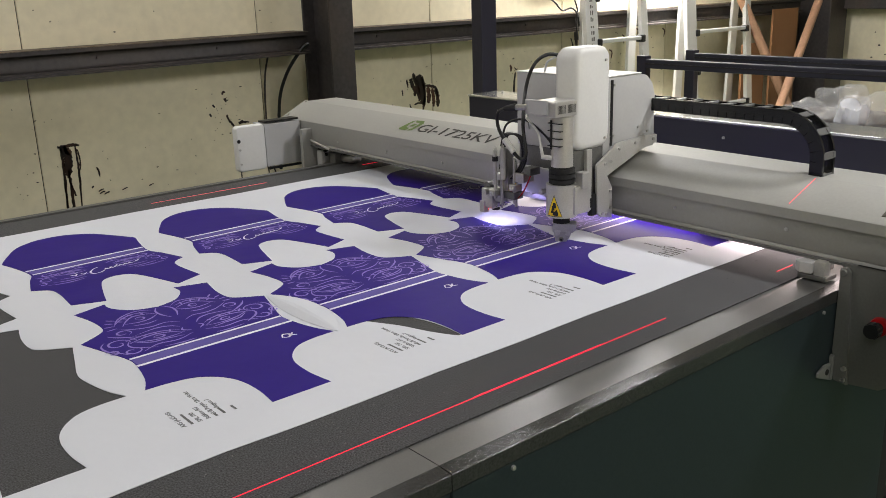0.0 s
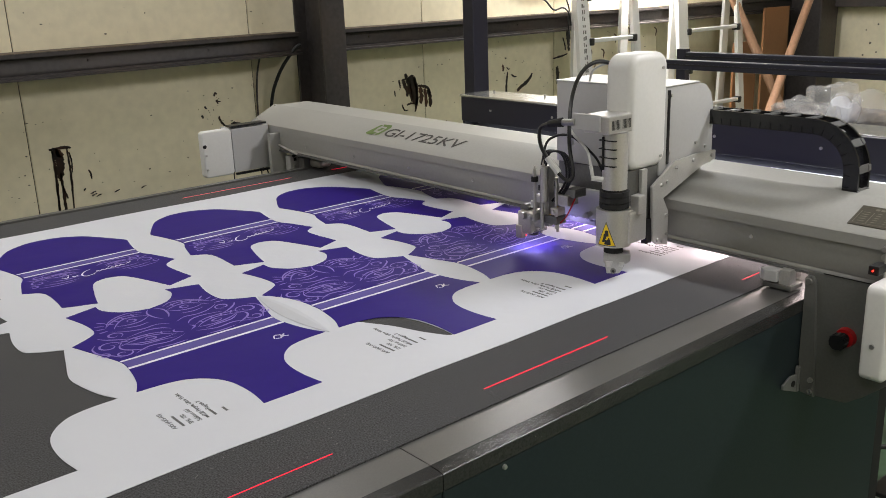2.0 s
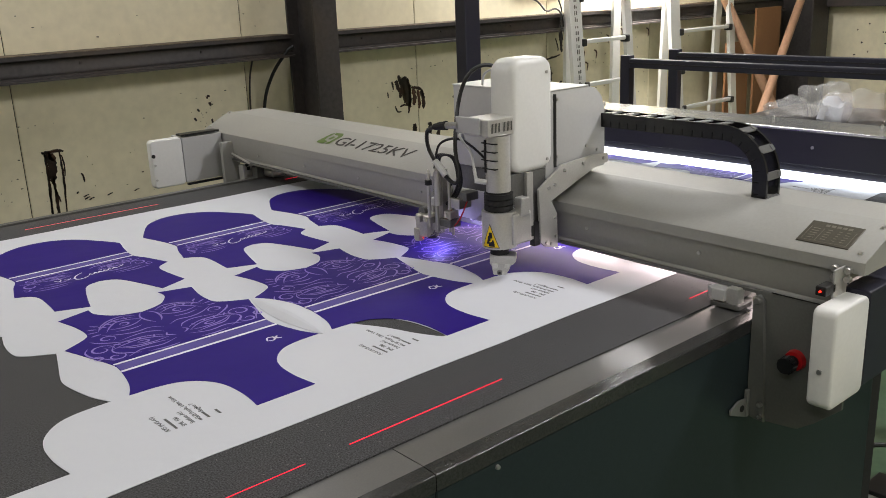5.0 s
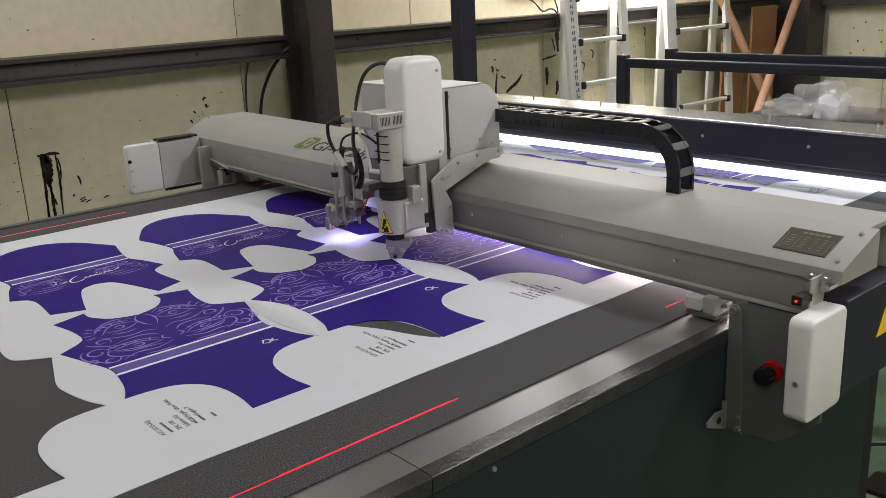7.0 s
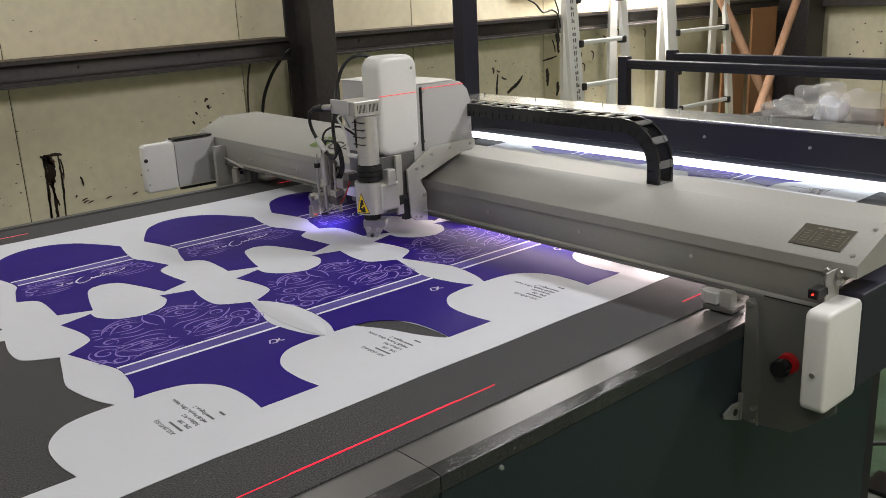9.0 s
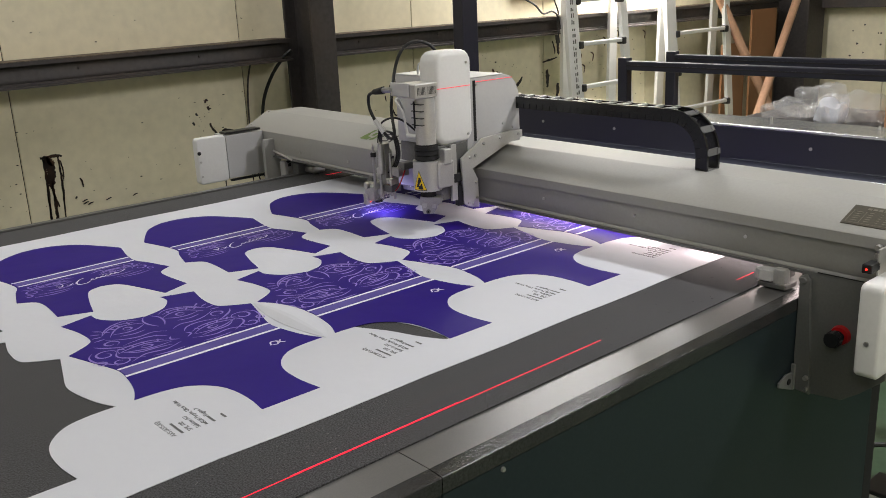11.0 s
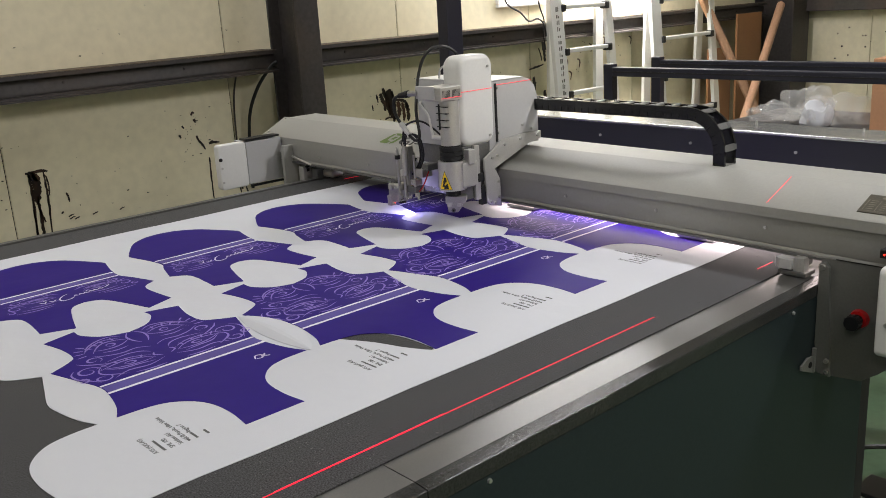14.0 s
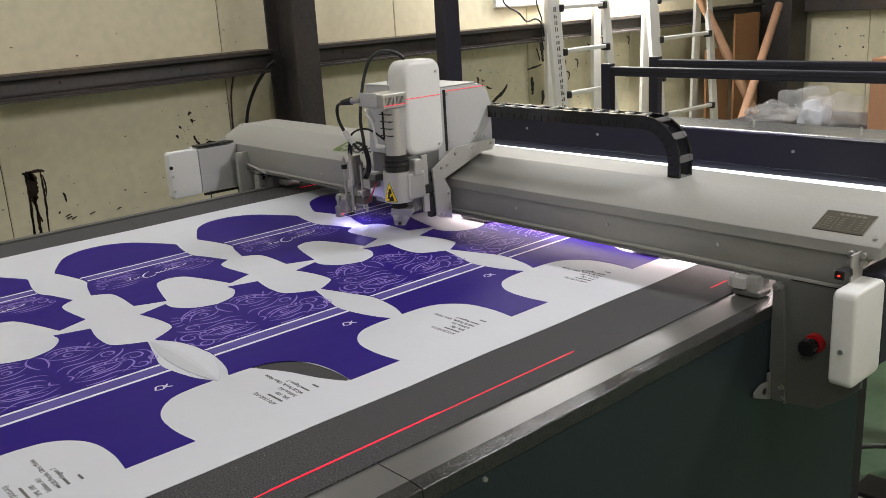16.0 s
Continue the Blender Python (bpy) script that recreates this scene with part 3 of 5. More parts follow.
def bag(x, y, rx, ry, h, seed, label, filled=False):
    b = thing("plastic_bag", label, "plastic bag", "bags on the bench", at=(x, y, 0.78))
    bm = bmesh.new()
    bmesh.ops.create_icosphere(bm, subdivisions=4, radius=1.0)
    for v in bm.verts:
        n = noise.noise(v.co * 1.3 + Vector((seed, 0, 0))) * 0.30
        crease = (1 - min(1.0, abs(noise.noise(v.co * 2.6 + Vector((0, seed, 3)))) * 5)) * 0.07
        k = 1 + n - crease
        v.co = Vector((v.co.x * rx * k, v.co.y * ry * k, max(0.0, (v.co.z + 0.55)) * h * k * 0.65))
    smooth(part("film", bm, PLASTIC, b), 25)
    bm = bmesh.new()
    bmesh.ops.create_icosphere(bm, subdivisions=3, radius=1.0)
    for v in bm.verts:
        k = 0.85 + noise.noise(v.co * 1.7 + Vector((seed, 5, 0))) * 0.35 - abs(noise.noise(v.co * 3.1 + Vector((2, seed, 0)))) * 0.25
        v.co = Vector((v.co.x * rx * k, v.co.y * ry * k, max(0.01, (v.co.z + 0.5)) * h * k * 0.66))
    if filled:
        smooth(part("contents", bm, CLOTH, b, "white crumpled contents"), 60)
    else:
        bm.free()


bag(4.66, 1.50, 0.13, 0.13, 0.11, 1.0, "crumpled clear plastic bag on the bench")
bag(4.72, 1.34, 0.15, 0.13, 0.21, 2.3, "puffed clear plastic bag on the bench")
bag(4.62, 1.245, 0.10, 0.085, 0.15, 6.2, "clear plastic bag with white scraps on the bench", True)
bag(4.66, 1.10, 0.14, 0.12, 0.165, 4.1, "shiny clear plastic bag of white cloth on the bench")
box_ = thing("cardboard_box", "tan cardboard box standing on the bench", "cardboard box", at=(4.75, 0.72, 0.78))
part("carton", box(-0.2, 0.2, -0.22, 0.22, 0, 0.36, 0.004), CARD, box_)
part("flap", box(-0.2, 0.2, -0.005, 0.005, 0.36, 0.363), CARD, box_)

rack = thing("roll_rack", "dark navy steel roll rack behind the cutting table", "rack")
for x in (3.30, 3.665):
    part("post", box(x - 0.019, x + 0.019, 1.55, 1.60, 0, 1.218, 0.003), NAVY, rack)
    part("bar", box(x - 0.02, x + 0.02, -0.6, 1.55, 1.165, 1.205, 0.004), NAVY, rack)
    part("groove", box(x - 0.022, x - 0.0205, -0.6, 1.55, 1.182, 1.188), BLACK, rack)
    part("post", box(x - 0.025, x + 0.025, -0.65, -0.60, 0, 1.21, 0.003), NAVY, rack)
part("tie", box(3.325, 3.64, 1.56, 1.59, 0.3, 0.34, 0.003), NAVY, rack)
part("tie", box(3.325, 3.64, -0.64, -0.61, 0.3, 0.34, 0.003), NAVY, rack)

# ---- the cutting table ----
table = thing("cutting_table", "long dark laser cutting table with bronze lip and green-black side panels", "cutting table")
for x0, x1 in ((-1.6, 0.7025), (0.7045, 2.13)):
    smooth(part("lip", prism([(0.012, 0.884), (0.012, 0.897), (-0.070, 0.897), (-0.070, 0.884)], "x", x0, x1), LIP_PAINT, table, "dark bronze table lip"))
    smooth(part("bevel", prism([(-0.070, 0.897), (-0.0715, 0.8968), (-0.0962, 0.8945), (-0.0978, 0.8930), (-0.0978, 0.868), (-0.070, 0.868)], "x", x0, x1), BEVEL_PAINT, table, "speckled powder coated edge"), 8)
    part("side_panel", box(x0, x1, -0.0962, -0.084, 0.03, 0.867, 0.002, 1), GREEN_BLACK, table, "green-black side panel")
for x in (-1.0, -0.1, 0.824, 1.748):
    part("screw", rod((x, -0.0957, 0.857), (x, -0.1000, 0.857), 0.0045, 0.0035, 10), STEEL, table, "small steel screw")
part("end_post", box(2.135, 2.20, -0.088, -0.02, 0.0, 0.875, 0.003), MATT_BLACK, table, "black end post")
part("end_panel", box(2.13, 2.15, -0.02, 2.0, 0.03, 0.86), GREEN_BLACK, table)
part("bed", box(-1.6, 3.05, 0.015, 1.905, 0.84, 0.878), MATT_BLACK, table)
part("far_rail", box(-1.6, 2.6, 1.919, 1.946, 0.85, 0.903, 0.002, 1), LIP_PAINT, table, "dull metal far rail")
part("far_panel", box(-1.6, 2.13, 2.01, 2.03, 0.03, 0.85), GREEN_BLACK, table)
part("west_panel", box(-1.62, -1.6, -0.1, 2.03, 0.03, 0.87), GREEN_BLACK, table)
for x in (2.95,):
    for y in (0.03, 1.9):
        part("leg", box(x, x + 0.07, y, y + 0.07, 0, 0.84, 0.003), NAVY, table)

hood = thing("hood_beam", "dark navy steel hood beam with cool light strip across the belt", "hood beam")
part("front_plate", box(2.62, 2.632, -0.16, 1.985, 0.972, 1.076, 0.002), NAVY, hood)
part("bottom_return", box(2.632, 2.642, -0.16, 1.985, 0.972, 0.978), NAVY, hood)
part("inner_plate", box(2.708, 2.716, -0.15, 1.977, 0.9315, 1.076), NAVY, hood)
part("top_plate", box(2.615, 2.785, -0.165, 1.99, 1.077, 1.087, 0.003), HOOD_TOP, hood, "bright steel top plate")
part("back_plate", box(2.771, 2.783, -0.16, 1.985, 0.97, 1.076), NAVY, hood)
for y in (-0.165, 1.978):
    part("end_plate", box(2.632, 2.771, y, y + 0.012, 0.95, 1.076), NAVY, hood)
part("light_strip", box(2.690, 2.706, -0.05, 1.95, 0.906, 0.931), LED_STRIP, hood, "cool white light strip")
for y in (0.35, 0.72, 1.1, 1.45, 1.8):
    part("screw", rod((2.621, y, 1.03), (2.616, y, 1.03), 0.005, sides=10), STEEL, hood)
for y in (0.2, 0.55, 0.9, 1.25, 1.6, 1.9):
    part("screw", rod((2.74, y, 1.086), (2.74, y, 1.098), 0.004, sides=8), STEEL, hood)
part("post", box(2.710, 2.800, 1.995, 2.060, 0, 2.6, 0.004), NAVY, hood, "tall navy square post")
part("foot_post", box(2.62, 2.75, -0.27, -0.168, 0, 1.08, 0.004), NAVY, hood)

# ---- moving belt with the printed cloth ----
belt = tagged(part("conveyor_belt", sheet([(-1.58, 0.0), (-1.0, 0.001), (0.4, 0.0), (1.1, 0.002), (1.5, 0.0), (3.0, 0.001), (3.0, 1.9035), (-1.58, 1.9035)], [], 0.8795, 0.0205), FOAM),
              "dark grey felt conveyor belt of the cutting table", "conveyor belt")

NEAR_HALF = [(0.057, 0.266), (0.051, 0.32), (0.055, 0.377), (0.072, 0.416), (0.104, 0.446), (0.145, 0.457), (0.192, 0.459), (0.175, 0.50), (0.163, 0.56), (0.161, 0.606),
             (0.178, 0.67), (0.200, 0.747), (0.155, 0.775), (0.138, 0.80), (0.139, 0.86), (0.152, 0.925), (0.080, 0.947), (0.079, 0.91), (0.048, 0.866), (0.0, 0.848)]
NEAR_CORNERS = {0, 6, 11, 15, 16}
FAR_HALF = [(0.0, 1.622), (0.045, 1.614), (0.100, 1.575), (0.140, 1.51), (0.170, 1.45), (0.173, 1.435), (0.156, 1.36), (0.148, 1.289), (0.165, 1.24), (0.186, 1.163),
            (0.152, 1.137), (0.145, 1.09), (0.152, 0.996), (0.084, 0.968), (0.062, 1.05), (0.036, 1.12), (0.0, 1.138)]
FAR_CORNERS = {5, 9, 12, 13}


def half_line(points, corners):
    """Smooth runs between the corners of half an outline."""
    out, run = [], [points[0]]
    for i, p in enumerate(points[1:], 1):
        run.append(p)
        if i in corners or i == len(points) - 1:
            got = spline([(a, b, 0) for a, b in run], 4) if len(run) > 2 else [Vector((*run[0], 0)), Vector((*run[1], 0))]
            out += [(v.x, v.y) for v in got[:-1]]
            run = [p]
    return out + [points[-1]]


def outline(points, corners, cx):
    h = half_line(points, corners)
    left = [(cx - a, b) for a, b in reversed(h) if a > 1e-6]
    return [(cx + a, b) for a, b in h] + left


PITCH, NEAR_X, FAR_X = 0.416, 0.688, 0.705
CLOTH_Z = 0.9005


cloth = thing("printed_cloth", "white cloth sheet with cut purple garment panels on the belt", "cloth")
edge_near = [(x * 0.1 - 1.4, 0.167 + 0.0015 * math.sin(x * 1.7) + (0.003 * math.sin(x * 5) if 15 < x < 21 else 0)) for x in range(44)]
edge_far = [(x * 0.1 - 1.4, 1.734 + 0.003 * math.sin(x * 1.1)) for x in range(43, -1, -1)]
holes = []
for k in (-1, -2, -3):
    holes.append([(p[0], p[1]) for p in outline([(a, b) for a, b in NEAR_HALF], NEAR_CORNERS, NEAR_X + PITCH * k)])
    holes.append([(p[0], p[1]) for p in outline([(a, b) for a, b in FAR_HALF], FAR_CORNERS, FAR_X + PITCH * k)])
crescent = [(v.x, v.y) for v in spline([(0.955, 0.470, 0), (0.997, 0.462, 0), (1.030, 0.425, 0), (1.050, 0.355, 0), (1.046, 0.268, 0), (1.017, 0.315, 0), (0.992, 0.390, 0)], 4, True)]
holes.append(crescent)
part("sheet", sheet(edge_near + edge_far, holes, CLOTH_Z, 0.0009, wave=None), CLOTH, cloth, "white cloth sheet")


def strip(points, width, bm, z, height=0.0004, taper=0.08):
    """A flat brush stroke along a curve, thin at its ends."""
    line = spline([(p[0], p[1], 0) for p in points], 4)
    n = len(line)
    sides = []
    for i, p in enumerate(line):
        d = (line[min(i + 1, n - 1)] - line[max(i - 1, 0)])
        d = d.normalized() if d.length else Vector((1, 0, 0))
        w = width * (taper + (1 - taper) * math.sin(math.pi * i / (n - 1))) / 2
        nrm = Vector((-d.y, d.x, 0)) * w
        sides.append((bm.verts.new((p.x + nrm.x, p.y + nrm.y, z + height)), bm.verts.new((p.x - nrm.x, p.y - nrm.y, z + height))))
    for a, b in zip(sides, sides[1:]):
        bm.faces.new((a[0], a[1], b[1], b[0]))


def bar(x0, x1, y0, y1, z, bm=None):
    return box(x0, x1, y0, y1, z, z + 0.0003, bm=bm)


# swirling line art, half of it, mirrored: (dx, y) strokes
def curl(cx, cy, r, a0, turns, grow=0.35, n=9):
    """A spiral stroke that winds in from radius r."""
    return [(cx + r * (1 - (1 - grow) * i / (n - 1)) * math.cos(radians(a0 + 360 * turns * i / (n - 1))), cy + r * (1 - (1 - grow) * i / (n - 1)) * math.sin(radians(a0 + 360 * turns * i / (n - 1)))) for i in range(n)]


def eye(cx, cy, w, h, tilt):
    """An eye of strokes: two lids, an iris, lashes."""
    c, s_ = math.cos(radians(tilt)), math.sin(radians(tilt))
    turn = lambda p: (cx + p[0] * c - p[1] * s_, cy + p[0] * s_ + p[1] * c)
    out = [[(-w, -0.1 * h), (-0.5 * w, 0.7 * h), (0.1 * w, h), (0.7 * w, 0.5 * h), (1.25 * w, -0.3 * h)], [(-w, -0.1 * h), (-0.3 * w, -0.6 * h), (0.4 * w, -0.5 * h), (w, 0.1 * h)],
           [(-0.9 * w, 0.75 * h), (-0.2 * w, 1.5 * h), (0.6 * w, 1.3 * h), (1.3 * w, 0.6 * h)]]
    out += [[(0.22 * w * math.cos(a), 0.15 * h + 0.35 * h * math.sin(a)) for a in (k * 1.05 for k in range(7))]]
    out += [[(k * w, (1.05 - 0.5 * abs(k)) * h), ((k * 1.25 + 0.05) * w, (1.75 - 0.5 * abs(k)) * h)] for k in (-0.5, 0.0, 0.4, 0.8)]
    return [[turn(p) for p in st] for st in out]


NEAR_ART = eye(0.058, 0.800, 0.040, 0.026, -14) + eye(0.072, 0.676, 0.050, 0.019, 8) + [
    # rolled ends beside the eyes
    curl(0.148, 0.694, 0.026, 215, -1.25, 0.25, 11), curl(0.140, 0.642, 0.020, 110, 1.15, 0.25, 11), curl(0.172, 0.655, 0.014, 20, 1.0), curl(0.118, 0.745, 0.018, 250, -1.1),
    [(0.165, 0.72), (0.178, 0.70), (0.176, 0.67), (0.160, 0.645), (0.150, 0.624)], [(0.122, 0.70), (0.135, 0.675), (0.130, 0.655), (0.112, 0.640), (0.095, 0.628)],
    # flames and brows
    [(0.006, 0.728), (0.03, 0.744), (0.06, 0.740), (0.09, 0.750), (0.118, 0.772)], [(0.012, 0.652), (0.05, 0.636), (0.09, 0.642), (0.125, 0.624)],
    [(0.098, 0.704), (0.118, 0.716), (0.140, 0.735), (0.150, 0.752)], [(0.018, 0.700), (0.032, 0.718), (0.060, 0.726), (0.105, 0.716)],
    [(0.006, 0.845), (0.018, 0.82), (0.016, 0.79), (0.006, 0.765)], [(0.022, 0.835), (0.045, 0.852), (0.075, 0.846), (0.100, 0.825), (0.116, 0.795)],
    [(0.104, 0.826), (0.118, 0.842)], [(0.112, 0.812), (0.130, 0.822)], [(0.116, 0.796), (0.136, 0.800)], [(0.116, 0.780), (0.138, 0.778)],
    [(0.008, 0.665), (0.022, 0.678), (0.016, 0.692)], [(0.030, 0.650), (0.060, 0.656), (0.095, 0.660), (0.120, 0.682)], [(0.035, 0.770), (0.060, 0.764), (0.088, 0.772)],
    [(0.02, 0.62), (0.05, 0.617), (0.085, 0.622)]]
FAR_ART = eye(0.070, 1.236, 0.038, 0.013, 4) + [curl(0.132, 1.216, 0.022, 200, -1.25, 0.25, 11), curl(0.122, 1.262, 0.015, 120, 1.1, 0.25, 11), curl(0.150, 1.190, 0.011, 40, 1.0),
    [(0.03, 1.275), (0.07, 1.279), (0.12, 1.268)], [(0.03, 1.205), (0.07, 1.195), (0.11, 1.200)], [(0.05, 1.180), (0.09, 1.178), (0.13, 1.186)],
    [(0.02, 1.255), (0.04, 1.266), (0.06, 1.262)], [(0.10, 1.245), (0.125, 1.240), (0.150, 1.250)], [(0.06, 1.168), (0.10, 1.163), (0.145, 1.172)]]
SCRIPT = [[(-0.078, 1.216), (-0.070, 1.204), (-0.062, 1.218)], [(-0.056, 1.212), (-0.050, 1.204), (-0.040, 1.212)], [(-0.066, 1.224), (-0.058, 1.226)],
          [(-0.004, 1.236), (-0.020, 1.226), (-0.034, 1.205), (-0.030, 1.188), (-0.012, 1.190), (0.0, 1.200)]] + [
          [(0.002 + 0.0125 * k, 1.203 + 0.0016 * k), (0.006 + 0.0125 * k, 1.212 + 0.0016 * k), (0.009 + 0.0125 * k, 1.204 + 0.0016 * k), (0.0145 + 0.0125 * k, 1.207 + 0.0016 * k)] for k in range(6)] + [
          [(0.036, 1.220), (0.040, 1.226)], [(0.080, 1.216), (0.090, 1.222), (0.098, 1.230)]]
MARK = [[(0.100, 0.497), (0.108, 0.512), (0.119, 0.507), (0.113, 0.494), (0.103, 0.497)], [(0.118, 0.512), (0.124, 0.498), (0.131, 0.494)], [(0.117, 0.496), (0.128, 0.510)]]


def garment(k):
    z = CLOTH_Z + 0.0010
    nx, fx = NEAR_X + PITCH * k, FAR_X + PITCH * k
    shift = Vector((PITCH * k, 0, 0))
    g = thing("front_panel", "cut purple front panel with white stripes and lilac swirls", "garment panel", "cut garment panels")
    part("panel", sheet(outline(NEAR_HALF, NEAR_CORNERS, nx), [], z, 0.0006, wave=None), PURPLE, g)
    z2 = z + 0.0007
    part("stripe", bar(nx - 0.160, nx + 0.160, 0.604, 0.6105, z2), PRINT_WHITE, g, "white stripe")
    part("stripe", bar(nx - 0.162, nx + 0.162, 0.563, 0.5705, z2), PRINT_WHITE, g, "white stripe")
    part("band", bar(nx - 0.159, nx + 0.159, 0.572, 0.602, z2), LAVENDER, g, "lavender band")
    for s in NEAR_ART:
        for sign in (1, -1):
            bm = bmesh.new()
            strip([(nx + sign * a, b) for a, b in s], 0.0047, bm, z2)
            part("swirl", bm, LILAC, g, "lilac swirl print")
    bm = bmesh.new()
    for s in MARK:
        strip([(nx + a, b) for a, b in s], 0.004, bm, z2, taper=0.7)
    part("mark", bm, PRINT_WHITE, g, "small white mark")
    g2 = thing("back_panel", "cut purple back panel with white stripes and white script", "garment panel", "cut garment panels")
    part("panel", sheet(outline(FAR_HALF, FAR_CORNERS, fx), [], z, 0.0006, wave=None), PURPLE, g2)
    part("stripe", bar(fx - 0.148, fx + 0.150, 1.326, 1.333, z2), PRINT_WHITE, g2, "white stripe")
    part("stripe", bar(fx - 0.144, fx + 0.146, 1.286, 1.293, z2), PRINT_WHITE, g2, "white stripe")
    part("band", bar(fx - 0.144, fx + 0.146, 1.296, 1.323, z2), LAVENDER, g2, "lavender band")
    for s in FAR_ART:
        for sign in (1, -1):
            bm = bmesh.new()
            strip([(fx + sign * a, b) for a, b in s], 0.0044, bm, z2)
            part("swirl", bm, LILAC, g2, "lilac swirl print")
    bm = bmesh.new()
    for s in SCRIPT:
        strip([(fx + a, b) for a, b in s], 0.0045, bm, z2, taper=0.4)
    part("script", bm, PRINT_WHITE, g2, "white script flourish")
    return [g, g2]


def size_text(k):
    """Printed size notes on the white cloth; they read along +y."""
    x0, z, s = 0.490 + PITCH * k, CLOTH_Z + 0.0011, 0.0112
    turned = Matrix.Rotation(radians(90), 4, "Z")
    lines = [("AXS (AXS-AS)", None), (None, 0.045), ("SML 100", None), ("Subfuse AU", None), ("   SUB Purple, Ultra Violet", 0.010), ("         Region 7", 0.026), (None, 0.018)]
    for i, (text, length) in enumerate(lines):
        x = x0 + 0.0138 * i + (0.006 if i == 6 else 0)
        if text:
            words(text, s, Matrix.Translation((x, 0.285, z)) @ turned, INK, cloth, "size_note", 0.0002)
        if length:
            part("size_note", bar(x - 0.0055, x - 0.0015, 0.285, 0.285 + length, z), INK, cloth)


# lint and dust specks along the open belt
lint = thing("lint_specks", "pale lint and dust specks on the grey belt", "lint", kind="stuff")
bm = bmesh.new()
rng_l = random.Random(12)
for i in range(900):
    x = rng_l.uniform(-1.2, 2.5) if i < 840 else rng_l.gauss(1.60, 0.14)
    y = rng_l.uniform(0.008, 0.165) if i < 840 else rng_l.uniform(0.02, 0.15)
    r, k, a0 = rng_l.uniform(0.0004, 0.0011), rng_l.choice((1.0, 1.4, 3.0)), rng_l.uniform(0, 3.1)
    ring = []
    for q in range(5):
        a = 2 * math.pi * q / 5
        u_, v_ = r * k * math.cos(a), r * math.sin(a)
        ring.append((x + u_ * math.cos(a0) - v_ * math.sin(a0), y + u_ * math.sin(a0) + v_ * math.cos(a0)))
    prism(ring, "z", 0.8998, 0.9004, bm=bm)
part("specks", bm, LINT, lint)
on_belt = [belt, cloth, lint]
for k in range(0, 6):
    on_belt += garment(k)
    size_text(k)

# lifted strip of waste cloth between two panels
flap = thing("lifted_cloth_strip", "curled white waste strip lifting off the cloth", "cloth strip")
bm = bmesh.new()
tops, lows = [], []
for i in range(17):
    u = i / 16
    belly = math.sin(math.pi * u) ** 0.8 if 0 < i < 16 else 0.0
    top, low = [], []
    for j in range(8):
        v = j / 7
        rise = v / 0.36 if v < 0.36 else 1.0 - 0.45 * (v - 0.36) / 0.64
        x = 0.893 - 0.008 * u - 0.022 * belly + (0.004 + 0.064 * belly) * v
        z = CLOTH_Z + 0.0020 + 0.009 * belly * rise
        top.append(bm.verts.new((x, 0.745 - 0.293 * u, z)))
        low.append(bm.verts.new((x, 0.745 - 0.293 * u, z - 0.0009)))
    tops.append(top)
    lows.append(low)
for rows_, side in ((tops, 1), (lows, -1)):
    for a, b in zip(rows_, rows_[1:]):
        for j in range(7):
            bm.faces.new((a[j], b[j], b[j + 1], a[j + 1])[::side])
for k in (0, 7):
    for i in range(16):
        bm.faces.new((tops[i][k], tops[i + 1][k], lows[i + 1][k], lows[i][k]))
part("strip", bm, CLOTH, flap)
on_belt.append(flap)

# ---- gantry; its space has x at the end foot, y and z of the world ----
gantry = thing("gantry", "warm grey laser gantry beam spanning the table", "gantry")
Y0, Y1 = -0.296, 2.246


def beam_loft(near, far, y0, y1, n=28):
    """A profile of (x, z) points that changes slightly from the near to the far end of the beam."""
    bm = bmesh.new()
    rings = [[bm.verts.new((a[0] + (b[0] - a[0]) * k / n, y0 + (y1 - y0) * k / n, a[1] + (b[1] - a[1]) * k / n)) for a, b in zip(near, far)] for k in range(n + 1)]
    bm.faces.new(rings[0]), bm.faces.new(rings[-1])
    for p, q in zip(rings, rings[1:]):
        for i in range(len(p)):
            j = (i + 1) % len(p)
            bm.faces.new((p[i], p[j], q[j], q[i]))
    return bm


# the sheet cover sags a little towards its near end
FOLD = (Vector((0.024, 0, 1.0475)), Vector((0.035, 0, 1.0565)))
RIDGE = (Vector((0.152, 0, 1.0930)), Vector((0.143, 0, 1.1095)))
cover = [[(f.x - 0.003, f.z - 0.026), (f.x - 0.003, f.z - 0.003), (f.x, f.z), (r.x, r.z), (r.x + 0.006, r.z), (r.x + 0.006, f.z - 0.026)] for f, r in zip(FOLD, RIDGE)]
smooth(part("cover", beam_loft(*cover, Y0, Y1), GREY_PAINT, gantry, "sloping grey top cover"), 30)
tray = [[(r.x + 0.008, r.z - 0.010), (r.x + 0.008, r.z - 0.001), (0.286, r.z - 0.001), (0.286, r.z - 0.010)] for r in RIDGE]
part("tray", beam_loft(*tray, Y0 + 0.02, Y1 - 0.02), GREY_PAINT, gantry, "flat grey chain tray")
part("tray_back", box(0.280, 0.284, Y0 + 0.02, Y1 - 0.02, 0.97, 1.081), GREY_PAINT, gantry)
beam = [(0.0315, 1.034), (0.0315, 0.958), (0.034, 0.954), (0.0315, 0.950), (0.0315, 0.946), (0.037, 0.946), (0.041, 0.990), (0.150, 0.990), (0.150, 1.034)]
smooth(part("beam", beam_loft(beam, [(x, z + 0.022 if z < 0.96 else z) for x, z in beam], Y0 + 0.05, Y1 - 0.05), GREY_PAINT, gantry, "grey beam face"))
